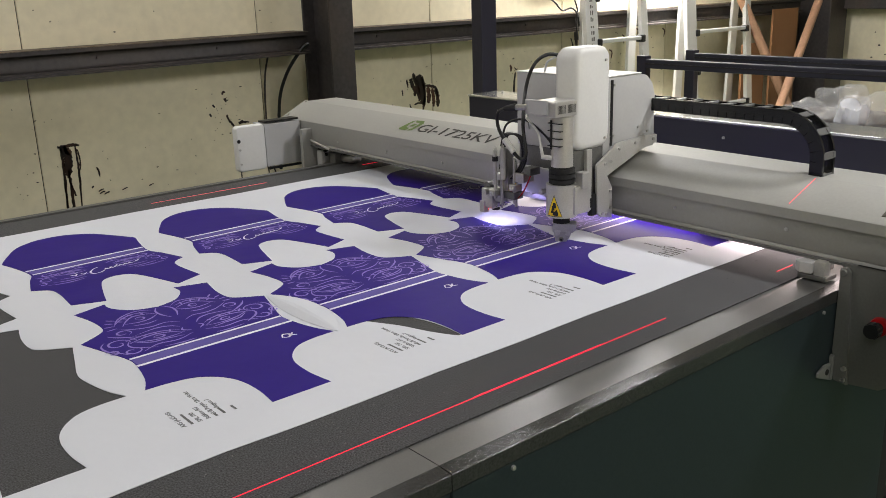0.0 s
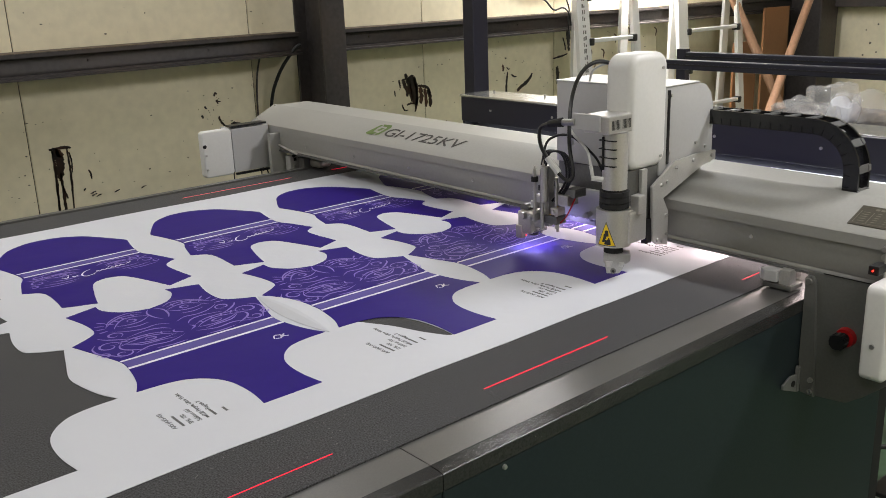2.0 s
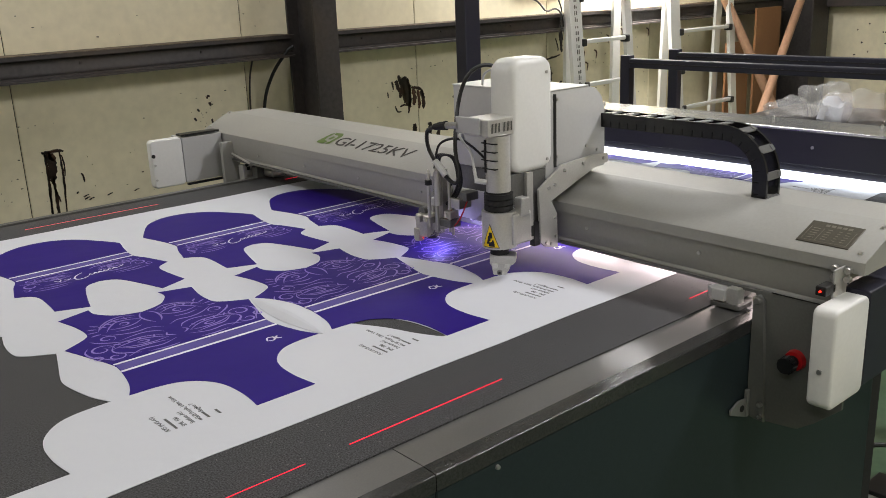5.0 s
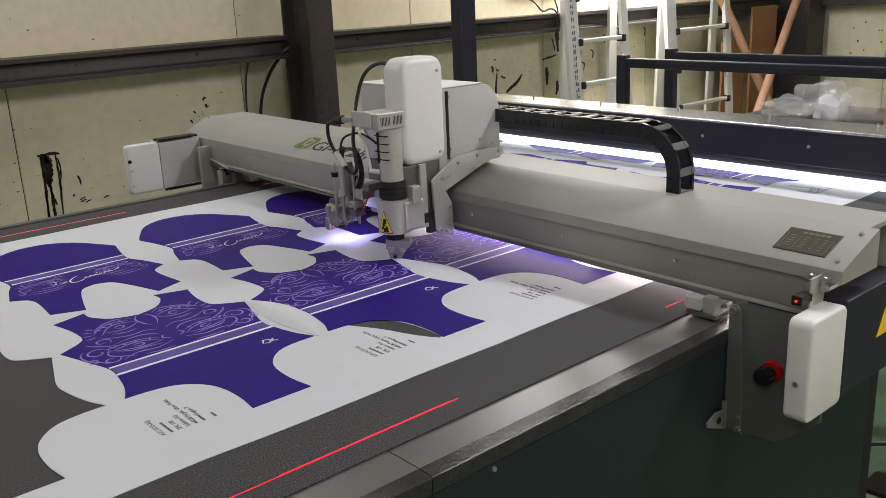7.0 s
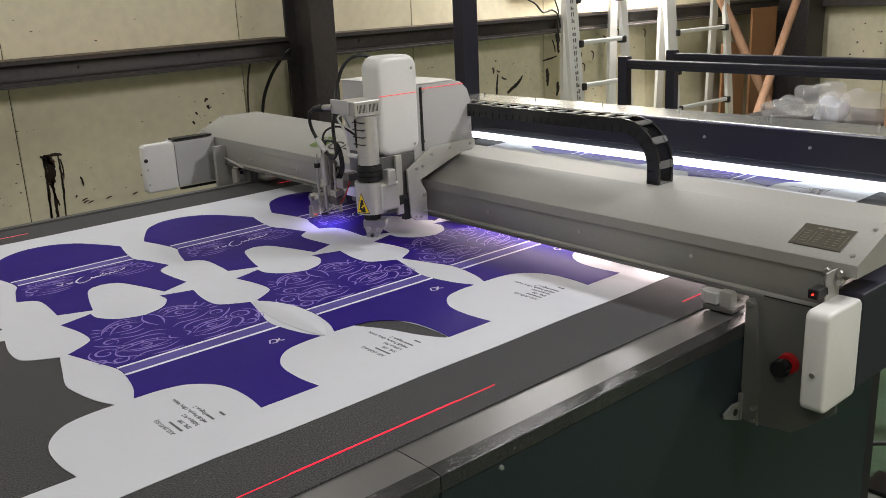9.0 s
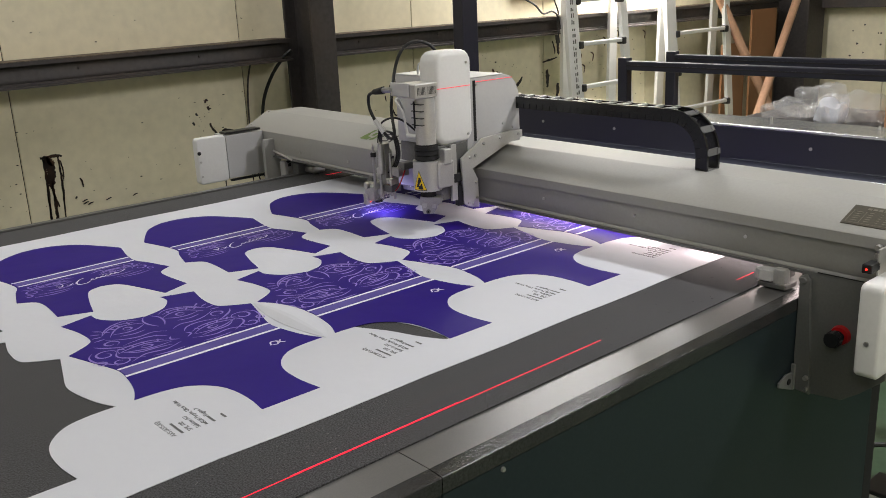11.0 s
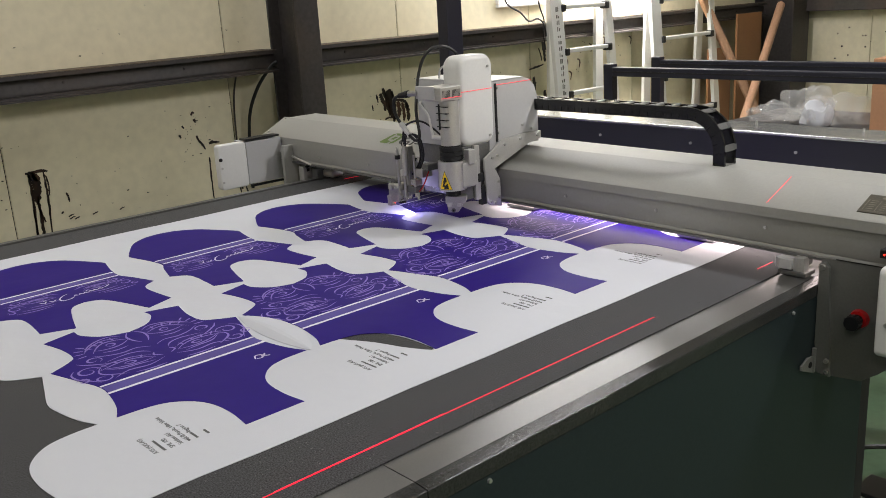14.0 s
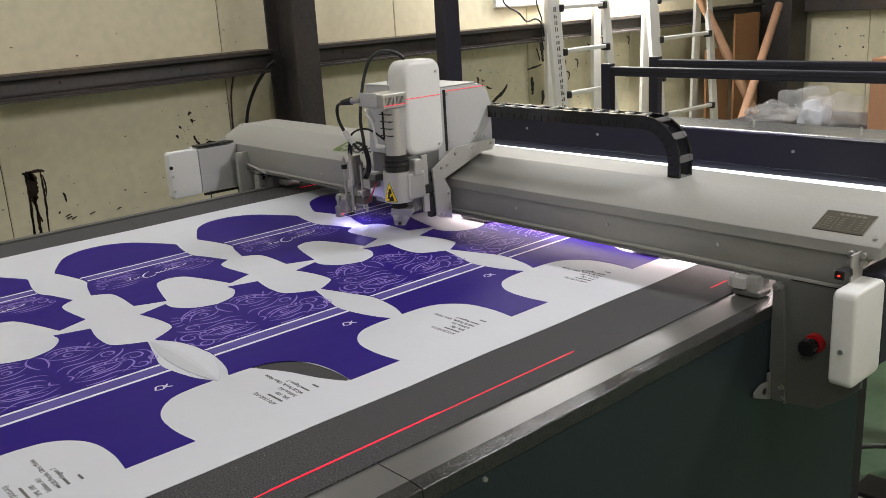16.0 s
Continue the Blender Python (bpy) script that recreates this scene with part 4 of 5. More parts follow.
# assumed strip, out of sight; pinkish to give the cloth its mauve glare
part("under_light", box(0.120, 0.170, Y0 + 0.10, 1.00, 0.944, 0.952), BEAM_LED, gantry, "assumed pinkish light strip under the beam")
# unseen plate added to keep the strip's light off the cloth behind
part("added_light_shield", box(0.186, 0.189, Y0 + 0.06, Y1 - 0.06, 0.945, 1.080), GREY_PAINT, gantry)
flange = [(0.022, 0.940), (0.022, 0.9455), (0.037, 0.9455), (0.037, 0.940)]
part("beam_flange", beam_loft(flange, [(x, z + 0.022) for x, z in flange], Y0 + 0.06, Y1 - 0.06), DARK_STEEL, gantry)
for y in [0.05 + 0.3 * i for i in range(7)]:
    part("rivet", rod((0.031, y, 0.995), (0.028, y, 0.995), 0.004, sides=10), STEEL, gantry)
# lettering and plate on the slope: origin on the slope, x axis along -y, y axis up the slope
def slope_point(y, d):
    k = (y - Y0) / (Y1 - Y0)
    foot, crest = FOLD[0].lerp(FOLD[1], k), RIDGE[0].lerp(RIDGE[1], k)
    up = (crest - foot).normalized()
    return Vector((foot.x, y, foot.z)) + up * d, up


def on_slope(y, d, lift=0.0009):
    p, up = slope_point(y, d)
    axis = (slope_point(y - 0.4, d)[0] - p).normalized()
    nrm = axis.cross(up).normalized()
    up = nrm.cross(axis)
    m = Matrix.Identity(4)
    m.col[0][:3], m.col[1][:3], m.col[2][:3], m.col[3][:3] = axis, up, nrm, p + nrm * lift
    return m


for d in (0.020, 0.112):
    for y in (Y0 + 0.02, Y1 - 0.02):
        bm = rod((0, 0, -0.002), (0, 0, 0.003), 0.0045, 0.004, 10)
        bm.transform(on_slope(y, d))
        part("screw", bm, STEEL, gantry)
letters = words("GI-1725KV", 0.064, Matrix(((1.30, 0.15, 0, 0), (0, 1, 0, 0), (0, 0, 1, 0), (0, 0, 0, 1))), LETTER_INK, gantry, "model_lettering")
for v in letters.data.vertices:
    p, up = slope_point(1.445 - v.co.x, 0.047 + v.co.y)
    v.co = p + Vector((-up.z, 0, up.x)) * (0.0012 + v.co.z)


def slope_shape(name, pts, y, d, material, label=""):
    bm = bmesh.new()
    m = on_slope(y, d)
    bm.faces.new([bm.verts.new(m @ Vector((a, b, 0.0006))) for a, b in pts])
    return part(name, bm, material, gantry, label)


slope_shape("logo_shape", [(0, 0), (0.022, 0.05), (0.038, 0.058), (0.026, 0.032), (0.029, 0.012), (0.050, 0.010), (0.042, -0.006), (0.008, -0.006)], 1.530, 0.047, GREEN_LOGO, "green leaf logo shape")
slope_shape("logo_shape", [(0.036, 0.058), (0.078, 0.060), (0.088, 0.046), (0.072, 0.0), (0.056, -0.006), (0.054, 0.003), (0.062, 0.010), (0.070, 0.040), (0.064, 0.046), (0.044, 0.046)], 1.530, 0.047, GREEN_LOGO, "green leaf logo shape")
slope_shape("logo_shape", [(0.038, 0.020), (0.046, 0.038), (0.062, 0.038), (0.054, 0.020)], 1.530, 0.047, GREEN_LOGO, "green leaf logo shape")
bm = box(-0.051, 0.051, -0.036, 0.036, 0, 0.002, 0.0008)
bm.transform(on_slope(-0.200, 0.060, 0.0))
plate = part("rating_plate", bm, PLAQUE, gantry, "etched metal rating plate")
for x0, x1, z0, z1 in [(-0.020 + 0.011 * k, -0.012 + 0.011 * k, 0.021, 0.028) for k in range(5)] + [(-0.044, -0.043, -0.028, 0.016), (0.043, 0.044, -0.028, 0.016), (-0.018, -0.017, -0.028, 0.014), (-0.044, 0.044, -0.030, -0.029)]:
    bm = box(x0, x1, z0, z1, 0.002, 0.0024)
    bm.transform(on_slope(-0.200, 0.060, 0.0))
    part("plate_bar", bm, PLATE_MARK, plate)
for i in range(5):
    for x0, w in ((-0.038, 0.014), (-0.010, 0.012), (0.012, 0.009), (0.027, 0.010)):
        bm = box(x0, x0 + w * (0.6 + 0.4 * ((i * 3 + int(x0 * 500)) % 3) / 2), 0.010 - i * 0.008, 0.0124 - i * 0.008, 0.002, 0.0024)
        bm.transform(on_slope(-0.200, 0.060, 0.0))
        part("plate_bar", bm, PLATE_MARK, plate)

# near carriage: end plate, stop button, white gear cover, dark motor cover
plate = part("carriage_plate", prism([(-0.0985, 0.955), (-0.0985, 0.70), (-0.106, 0.688), (-0.135, 0.684), (-0.20, 0.690), (-0.235, 0.715), (-0.285, 0.76), (-0.285, 0.955)], "x", 0.004, 0.012, 0.001), CARRIAGE_GREY, gantry, "dull dark grey steel end plate")
part("flange", prism([(-0.0985, 0.934), (-0.103, 0.946), (-0.112, 0.949), (-0.121, 0.938), (-0.124, 0.88), (-0.131, 0.78), (-0.137, 0.684), (-0.106, 0.688), (-0.0985, 0.76)], "x", -0.006, 0.0035, 0.002), CARRIAGE_GREY, gantry, "folded steel flange")
smooth(part("fold_end", rod((-0.003, -0.107, 0.936), (-0.0085, -0.107, 0.936), 0.011, 0.006, 20), CARRIAGE_GREY, gantry))
part("plate_foot", box(-0.016, -0.0075, -0.106, -0.098, 0.690, 0.748, 0.001), PLATE_GREY, gantry)
foot_lug = part("foot_lug", prism([(-0.017, 0.690), (-0.017, 0.730), (-0.043, 0.733), (-0.072, 0.722), (-0.072, 0.712)], "y", -0.104, -0.099, 0.001), PLATE_GREY, gantry, "drilled steel lug")
part("lug_hole", rod((-0.033, -0.1035, 0.714), (-0.033, -0.1055, 0.714), 0.007, sides=16), MATT_BLACK, foot_lug)
for y, z in ((-0.128, 0.722), (-0.130, 0.697)):
    part("bolt", rod((-0.006, y, z), (-0.013, y, z), 0.006, 0.005, 8), STEEL, gantry)
# matt black strip drawn in for the shade over the end plate
part("shadow_gap", box(0.002, 0.0036, -0.245, -0.132, 0.9555, 0.9575), MATT_BLACK, gantry)
stop = part("stop_ring", rod((0.004, -0.190, 0.834), (-0.008, -0.190, 0.834), 0.021, 0.019, 24), RED_PLASTIC, gantry, "red ring of the stop button")
part("stop_neck", rod((-0.008, -0.190, 0.834), (-0.022, -0.190, 0.834), 0.012, sides=20), MATT_BLACK, stop)
knob = part("stop_knob", rod((-0.022, -0.190, 0.834), (-0.040, -0.190, 0.834), 0.0165, 0.0155, 24), BLACK, stop, "black ribbed knob")
for k in range(12):
    a = radians(30 * k)
    c_, s_ = math.cos(a), math.sin(a)
    part("knob_rib", rod((-0.023, -0.190 + 0.0165 * c_, 0.834 + 0.0165 * s_), (-0.038, -0.190 + 0.0160 * c_, 0.834 + 0.0160 * s_), 0.0016, sides=6), DARK_STEEL if k % 3 == 0 else BLACK, stop)


def rounded_slab(y0, y1, x0, x1, z0, z1, r, soft=0.006):
    """A slab with round corners in x and z, and softly rounded rims at both faces."""
    bm = bmesh.new()
    levels = [(soft * (1 - math.sin(radians(22.5 * k))), y0 + soft * (1 - math.cos(radians(22.5 * k)))) for k in range(5)]
    levels += [(ins, y0 + y1 - y) for ins, y in reversed(levels)]
    rings = []
    for ins, y in levels:
        rr, ring = max(r - ins, 0.002), []
        for cx, cz, a0 in ((x1 - r, z1 - r, 0), (x0 + r, z1 - r, 90), (x0 + r, z0 + r, 180), (x1 - r, z0 + r, 270)):
            ring += [bm.verts.new((cx + rr * math.cos(radians(a0 + 15 * k)), y, cz + rr * math.sin(radians(a0 + 15 * k)))) for k in range(7)]
        rings.append(ring)
    n = len(rings[0])
    for a, b in zip(rings, rings[1:]):
        for i in range(n):
            bm.faces.new((a[i], a[(i + 1) % n], b[(i + 1) % n], b[i]))
    bm.faces.new(rings[0])
    bm.faces.new(rings[-1])
    return bm


smooth(part("gear_cover", rounded_slab(-0.302, -0.258, -0.087, 0.042, 0.793, 0.983, 0.016), WHITE_PAINT, gantry, "white rounded gear cover"), 50)
part("cover_screw", rod((-0.086, -0.280, 0.866), (-0.090, -0.280, 0.866), 0.005, sides=10), STEEL, gantry)
part("motor_cover", box(0.046, 0.46, -0.300, -0.2475, 0.800, 0.986, 0.003), NAVY, gantry, "dark steel motor cover")
part("warning_label", prism([(0.175, 0.88), (0.230, 0.88), (0.2025, 0.932)], "y", -0.3015, -0.3002), YELLOW, gantry, "yellow warning triangle")
part("sensor", box(-0.050, -0.012, -0.262, -0.242, 0.992, 1.010, 0.002), BLACK, gantry, "black optical sensor")
part("sensor_lamp", rod((-0.050, -0.252, 1.001), (-0.053, -0.252, 1.001), 0.0017, sides=10), RED_LED, gantry, "red sensor lamp")
part("sensor_bracket", box(-0.02, 0.03, -0.262, -0.258, 0.965, 1.035, 0.001), ALU, gantry)
for y in (-0.245, -0.27):
    for z in (1.012, 1.028):
        part("bolt", rod((0.018, y, z), (0.008, y, z), 0.007, 0.006, 8), STEEL, gantry)
part("end_foot", prism([(-0.006, -0.006), (0.004, 0.008), (0.024, 0.004), (0.030, -0.010), (0.030, -0.034), (-0.004, -0.034)], "z", 0.916, 0.940, 0.0015), PALE_PAINT, gantry, "white guide foot")
part("foot_roller", rod((0.012, -0.044, 0.908), (0.026, -0.044, 0.908), 0.010, sides=16), STEEL, gantry, "steel guide roller")
part("foot_bracket", box(0.005, 0.03, -0.060, -0.034, 0.900, 0.945, 0.002), ALU, gantry)
part("foot_base", box(0.0, 0.05, -0.066, 0.0, 0.9015, 0.912, 0.002), DARK_STEEL, gantry)
for y in (0.0, 1.95):
    part("guide_leg", box(0.06, 0.11, y - 0.03, y + 0.01, 0.9015, 0.9395, 0.002), DARK_STEEL, gantry)
# far carriage
smooth(part("far_cover", rounded_slab(2.105, 2.14, -0.250, -0.130, 0.887, 1.060, 0.014), WHITE_PAINT, gantry, "white far gear cover"), 50)
part("cover_hole", rod((-0.243, 2.106, 1.005), (-0.243, 2.103, 1.005), 0.007, sides=14), BLACK, gantry)
for z in (0.972, 0.918):
    part("cover_screw", rod((-0.240, 2.106, z), (-0.240, 2.102, z), 0.004, sides=8), STEEL, gantry)
part("far_body", box(-0.128, 0.03, 2.108, 2.20, 0.892, 1.056, 0.002), PALE_PAINT, gantry, "dull grey far motor body")
part("far_top", box(-0.13, 0.02, 2.104, 2.15, 1.061, 1.068), BLACK, gantry)
part("far_slot", box(-0.125, 0.02, 2.10, 2.112, 0.882, 0.890), BLACK, gantry)
part("far_plate", box(-0.012, 0.055, 2.03, 2.05, 0.878, 1.03, 0.002), GREY_PAINT, gantry)
part("far_block", box(0.032, 0.142, 1.972, 2.006, 0.884, 0.946, 0.004), ALU, gantry, "aluminium far guide block")
for k in range(4):
    part("block_slot", box(0.048 + 0.020 * k, 0.060 + 0.020 * k, 1.9705, 1.9735, 0.926, 0.938), MATT_BLACK, gantry)
for x in (0.050, 0.120):
    part("block_bolt", rod((x, 1.973, 0.905), (x, 1.968, 0.905), 0.006, 0.005, 8), STEEL, gantry)
smooth(part("far_foot", rounded_slab(1.862, 1.952, 0.088, 0.146, 0.9035, 0.934, 0.010, 0.010), ALU, gantry, "rounded metal guide foot"), 50)
part("far_hose", tube([(0.040, 1.965, 0.945), (0.075, 1.960, 0.958), (0.110, 1.962, 0.955), (0.150, 1.990, 0.945)], 0.006), CABLE, gantry)
for y in (2.06, 1.99):
    part("far_bracket", box(0.046, 0.052, y - 0.012, y + 0.012, 0.965, 1.028, 0.001), STEEL, gantry)
part("far_rod", rod((0.025, 2.12, 1.000), (0.025, 1.90, 0.962), 0.004), ALU, gantry)

# ---- cutting head; origin beside the nozzle, x at the gantry's foot ----
head = thing("laser_cutter_carriage", "white and silver laser cutting carriage riding on the gantry", "laser cutter")
F = -0.051
cover_mesh = rounded_slab(F, 0.022, -0.141, -0.006, 1.136, 1.391, 0.034, 0.016)
smooth(part("tall_cover", cover_mesh, WHITE_PAINT, head, "tall white rounded cover"), 50)
for z in (1.356, 1.160):
    part("cover_bolt", rod((-0.030, F + 0.001, z), (-0.030, F - 0.003, z), 0.0035, sides=8), STEEL, head)
body_pts = [(-0.03, 1.112), (-0.03, 1.310), (0.115, 1.310), (0.145, 1.303), (0.168, 1.282), (0.180, 1.250), (0.182, 1.112)]
smooth(part("carriage_body", prism(body_pts, "y", F + 0.003, 0.262, 0.002), PALE_PAINT, head, "pale grey sheet metal carriage body"), 30)
part("gap_strip", box(-0.004, 0.004, F + 0.0008, F + 0.03, 1.135, 1.303), BLACK, head)
part("body_lid", box(-0.032, 0.118, F + 0.001, 0.264, 1.3105, 1.313, 0.001), WHITE_PAINT, head, "white top lid")
for x, z in ((0.008, 1.29), (0.008, 1.16), (0.15, 1.155), (0.11, 1.17)):
    part("body_bolt", rod((x, F + 0.004, z), (x, F - 0.0005, z), 0.0035, sides=8), STEEL, head)
part("side_plate", prism([(-0.064, 1.016), (-0.062, 0.968), (-0.046, 0.955), (-0.004, 0.946), (-0.006, 1.028), (-0.028, 1.062), (0.120, 1.114), (0.178, 1.123), (0.178, 1.144), (0.125, 1.147), (0.014, 1.141), (-0.068, 1.095)], "y", F - 0.010, F - 0.003, 0.0008), ALU, head, "bent aluminium side plate")
part("front_plate", box(-0.022, -0.012, F - 0.002, 0.262, 0.958, 1.110, 0.001), DARK_STEEL, head, "dull steel front plate")
for x, z in ((-0.045, 0.965), (-0.028, 0.960), (-0.012, 0.975), (-0.014, 1.020), (-0.036, 1.094), (-0.015, 1.098), (0.018, 1.126), (0.085, 1.133), (0.160, 1.134)):
    part("plate_bolt", rod((x, F - 0.010, z), (x, F - 0.014, z), 0.0045, 0.004, 8), STEEL, head)
part("spine", box(-0.150, -0.023, F + 0.006, F + 0.045, 0.985, 1.138, 0.002), DARK_STEEL, head)
part("spine_rail", box(-0.10, -0.08, F - 0.004, F + 0.005, 0.98, 1.138, 0.001), ALU, head)
part("drive_block", box(-0.080, -0.060, F - 0.006, F + 0.010, 0.962, 1.02, 0.002), BLACK, head)
NX, NY = -0.172, -0.036
tube_ = part("beam_tube", rod((NX, NY, 1.105), (NX, NY, 1.230), 0.0275, sides=32), ALU, head, "silver beam tube that lifts with its nozzle")
smooth(tube_)
for k in range(4):
    part("slot", box(NX - 0.029, NX + 0.004, NY - 0.020, NY + 0.022, 1.158 + 0.0185 * k, 1.1602 + 0.0185 * k), MATT_BLACK, tube_)
part("tube_slot", box(NX - 0.0280, NX - 0.022, NY + 0.009, NY + 0.014, 1.15, 1.222), MATT_BLACK, tube_)
part("valve", rod((NX - 0.026, NY + 0.01, 1.128), (NX - 0.042, NY + 0.03, 1.132), 0.006, sides=10), CLEAR_CABLE, tube_, "white air fitting")
part("valve_stem", rod((NX - 0.040, NY + 0.028, 1.132), (NX - 0.040, NY + 0.034, 1.158), 0.004, sides=10), CLEAR_CABLE, tube_)
part("sensor_box", box(NX - 0.048, NX + 0.030, NY - 0.022, NY + 0.050, 1.231, 1.270, 0.003), ALU, tube_, "silver sensor box with vents")
for s_ in (0, 1):
    for k in range(7):
        part("vent", box(NX - 0.040 + 0.036 * s_ + 0.0042 * k, NX - 0.0386 + 0.036 * s_ + 0.0042 * k, NY - 0.0226, NY - 0.0218, 1.240, 1.260), MATT_BLACK, tube_)
part("sensor_flange", box(NX - 0.054, NX - 0.0485, NY + 0.0, NY + 0.075, 1.236, 1.272, 0.002), PALE_PAINT, tube_)
part("plug", rod((NX - 0.054, NY + 0.068, 1.252), (NX - 0.060, NY + 0.098, 1.250), 0.0075, sides=12), STEEL, tube_)
part("cable_plug", rod((NX - 0.060, NY + 0.098, 1.250), (NX - 0.064, NY + 0.135, 1.244), 0.0105, 0.007, 12), MATT_BLACK, tube_)
part("hose", tube([(NX - 0.064, NY + 0.135, 1.244), (NX - 0.06, NY + 0.165, 1.230), (NX - 0.055, NY + 0.168, 1.19), (NX - 0.05, NY + 0.135, 1.145), (NX - 0.045, NY + 0.10, 1.118), (NX - 0.04, NY + 0.085, 1.132), (NX - 0.03, NY + 0.105, 1.20), (NX + 0.01, NY + 0.135, 1.285), (NX + 0.03, NY + 0.125, 1.345), (NX + 0.06, NY + 0.105, 1.370), (NX + 0.10, NY + 0.085, 1.360), (NX + 0.125, NY + 0.078, 1.330)], 0.0046), CABLE, tube_, "black looping cable")
part("hose_clip", rod((NX - 0.053, NY + 0.150, 1.164), (NX - 0.048, NY + 0.120, 1.132), 0.0075, sides=10), CLEAR_CABLE, tube_)
part("air_tube", tube([(NX - 0.040, NY + 0.034, 1.158), (NX - 0.03, NY + 0.055, 1.19), (NX - 0.01, NY + 0.11, 1.215), (NX + 0.05, NY + 0.17, 1.21), (NX + 0.09, NY + 0.20, 1.17)], 0.003), CLEAR_CABLE, tube_, "thin white air tube")
part("air_tube", tube([(NX + 0.15, NY + 0.20, 1.315), (NX + 0.13, NY + 0.17, 1.345), (NX + 0.12, NY + 0.11, 1.365), (NX + 0.12, NY + 0.06, 1.372)], 0.003), CLEAR_CABLE, head, "thin white air tube")
part("cable_gland", rod((NX + 0.155, NY + 0.075, 1.312), (NX + 0.150, NY + 0.075, 1.335), 0.009, sides=12), STEEL, head)
part("cable_plug", rod((NX + 0.150, NY + 0.075, 1.333), (NX + 0.125, NY + 0.078, 1.36), 0.009, 0.007, 12), MATT_BLACK, head)
for z in (1.070, 1.083, 1.096):
    part("bellows_ring", rod((NX, NY, z - 0.0055), (NX, NY, z + 0.0055), 0.0325, sides=32), MATT_BLACK, tube_, "black rubber bellows ring")
part("bellows_core", rod((NX, NY, 1.0), (NX, NY, 1.106), 0.028, sides=24), MATT_BLACK, tube_)

# lifting nozzle unit
nozzle = part("nozzle_unit", rod((NX, NY, 0.980), (NX, NY, 1.062), 0.039, sides=40), ALU, tube_, "silver nozzle housing")
smooth(nozzle)
part("housing_block", box(NX + 0.0, NX + 0.060, NY - 0.045, NY + 0.02, 0.985, 1.058, 0.006), ALU, tube_)
part("housing_arm", box(NX + 0.058, NX + 0.110, NY - 0.020, NY + 0.0, 0.985, 1.012, 0.003), MATT_BLACK, tube_)
part("clamp_block", box(NX + 0.020, NX + 0.045, NY - 0.052, NY - 0.028, 1.050, 1.092, 0.003), ALU, tube_)
part("nozzle_neck", rod((NX, NY, 0.962), (NX, NY, 0.981), 0.0215, sides=24), MATT_BLACK, tube_)
U, V = Vector((0.65, -0.76, 0)), Vector((-0.76, -0.65, 0))


def nozzle_piece(name, pts, v0, v1, material, label=""):
    """An outline of (u, z) points, pushed along v, that faces obliquely off the beam."""
    bm = bmesh.new()
    pts = [(u * 1.2, z) for u, z in pts]
    base = Vector((NX, NY, 0))
    lo = [bm.verts.new(base + U * u + V * v0 + Vector((0, 0, z))) for u, z in pts]
    hi = [bm.verts.new(base + U * u + V * v1 + Vector((0, 0, z))) for u, z in pts]
    made = [bm.faces.new(lo), bm.faces.new(hi)]
    for i in range(len(pts)):
        made.append(bm.faces.new((lo[i], lo[(i + 1) % len(pts)], hi[(i + 1) % len(pts)], hi[i])))
    bmesh.ops.bevel(bm, geom=list({e for f in made for e in f.edges}), offset=0.0012, segments=1, affect="EDGES")
    return part(name, bm, material, tube_, label)


nozzle_piece("nozzle_body", [(-0.018, 0.962), (-0.018, 0.940), (0.024, 0.938), (0.031, 0.946), (0.031, 0.960)], -0.018, 0.018, STEEL, "machined steel nozzle block")
nozzle_piece("nozzle_cone", [(-0.016, 0.9405), (-0.014, 0.928), (-0.012, 0.914), (0.011, 0.914), (0.019, 0.928), (0.021, 0.9405)], -0.013, 0.014, STEEL, "tapered steel nozzle tip")
nozzle_piece("nozzle_cheek", [(-0.014, 0.944), (-0.012, 0.930), (-0.004, 0.932), (-0.001, 0.944)], 0.015, 0.020, ALU)
nozzle_piece("nozzle_cheek", [(0.010, 0.942), (0.008, 0.932), (0.017, 0.930), (0.020, 0.942)], 0.015, 0.019, ALU)
centre = Vector((NX, NY, 0.9205))
smooth(part("nozzle_fitting", rod(centre + V * 0.013, centre + V * 0.0185, 0.0065, 0.006, 20), DARK_STEEL, tube_))
part("fitting_bore", rod(centre + V * 0.018, centre + V * 0.0192, 0.003, sides=12), MATT_BLACK, tube_)


def round_label(points, r):
    """A label wrapped round the nozzle housing: (angle, height) outline corners, cut into narrow upright strips."""
    bm = bmesh.new()
    lo, hi, apex, n = points[0], points[1], points[2], 10
    prev = None
    for i in range(n + 1):
        a = lo[0] + (hi[0] - lo[0]) * i / n
        f = (a - lo[0]) / (apex[0] - lo[0]) if a <= apex[0] else (hi[0] - a) / (hi[0] - apex[0])
        top = lo[1] + (apex[1] - lo[1]) * f
        pair = [bm.verts.new((NX + r * math.cos(a), NY + r * math.sin(a), z)) for z in (lo[1], max(top, lo[1] + 0.0004))]
        if prev:
            bm.faces.new((prev[0], pair[0], pair[1], prev[1]))
        prev = pair
    return bm


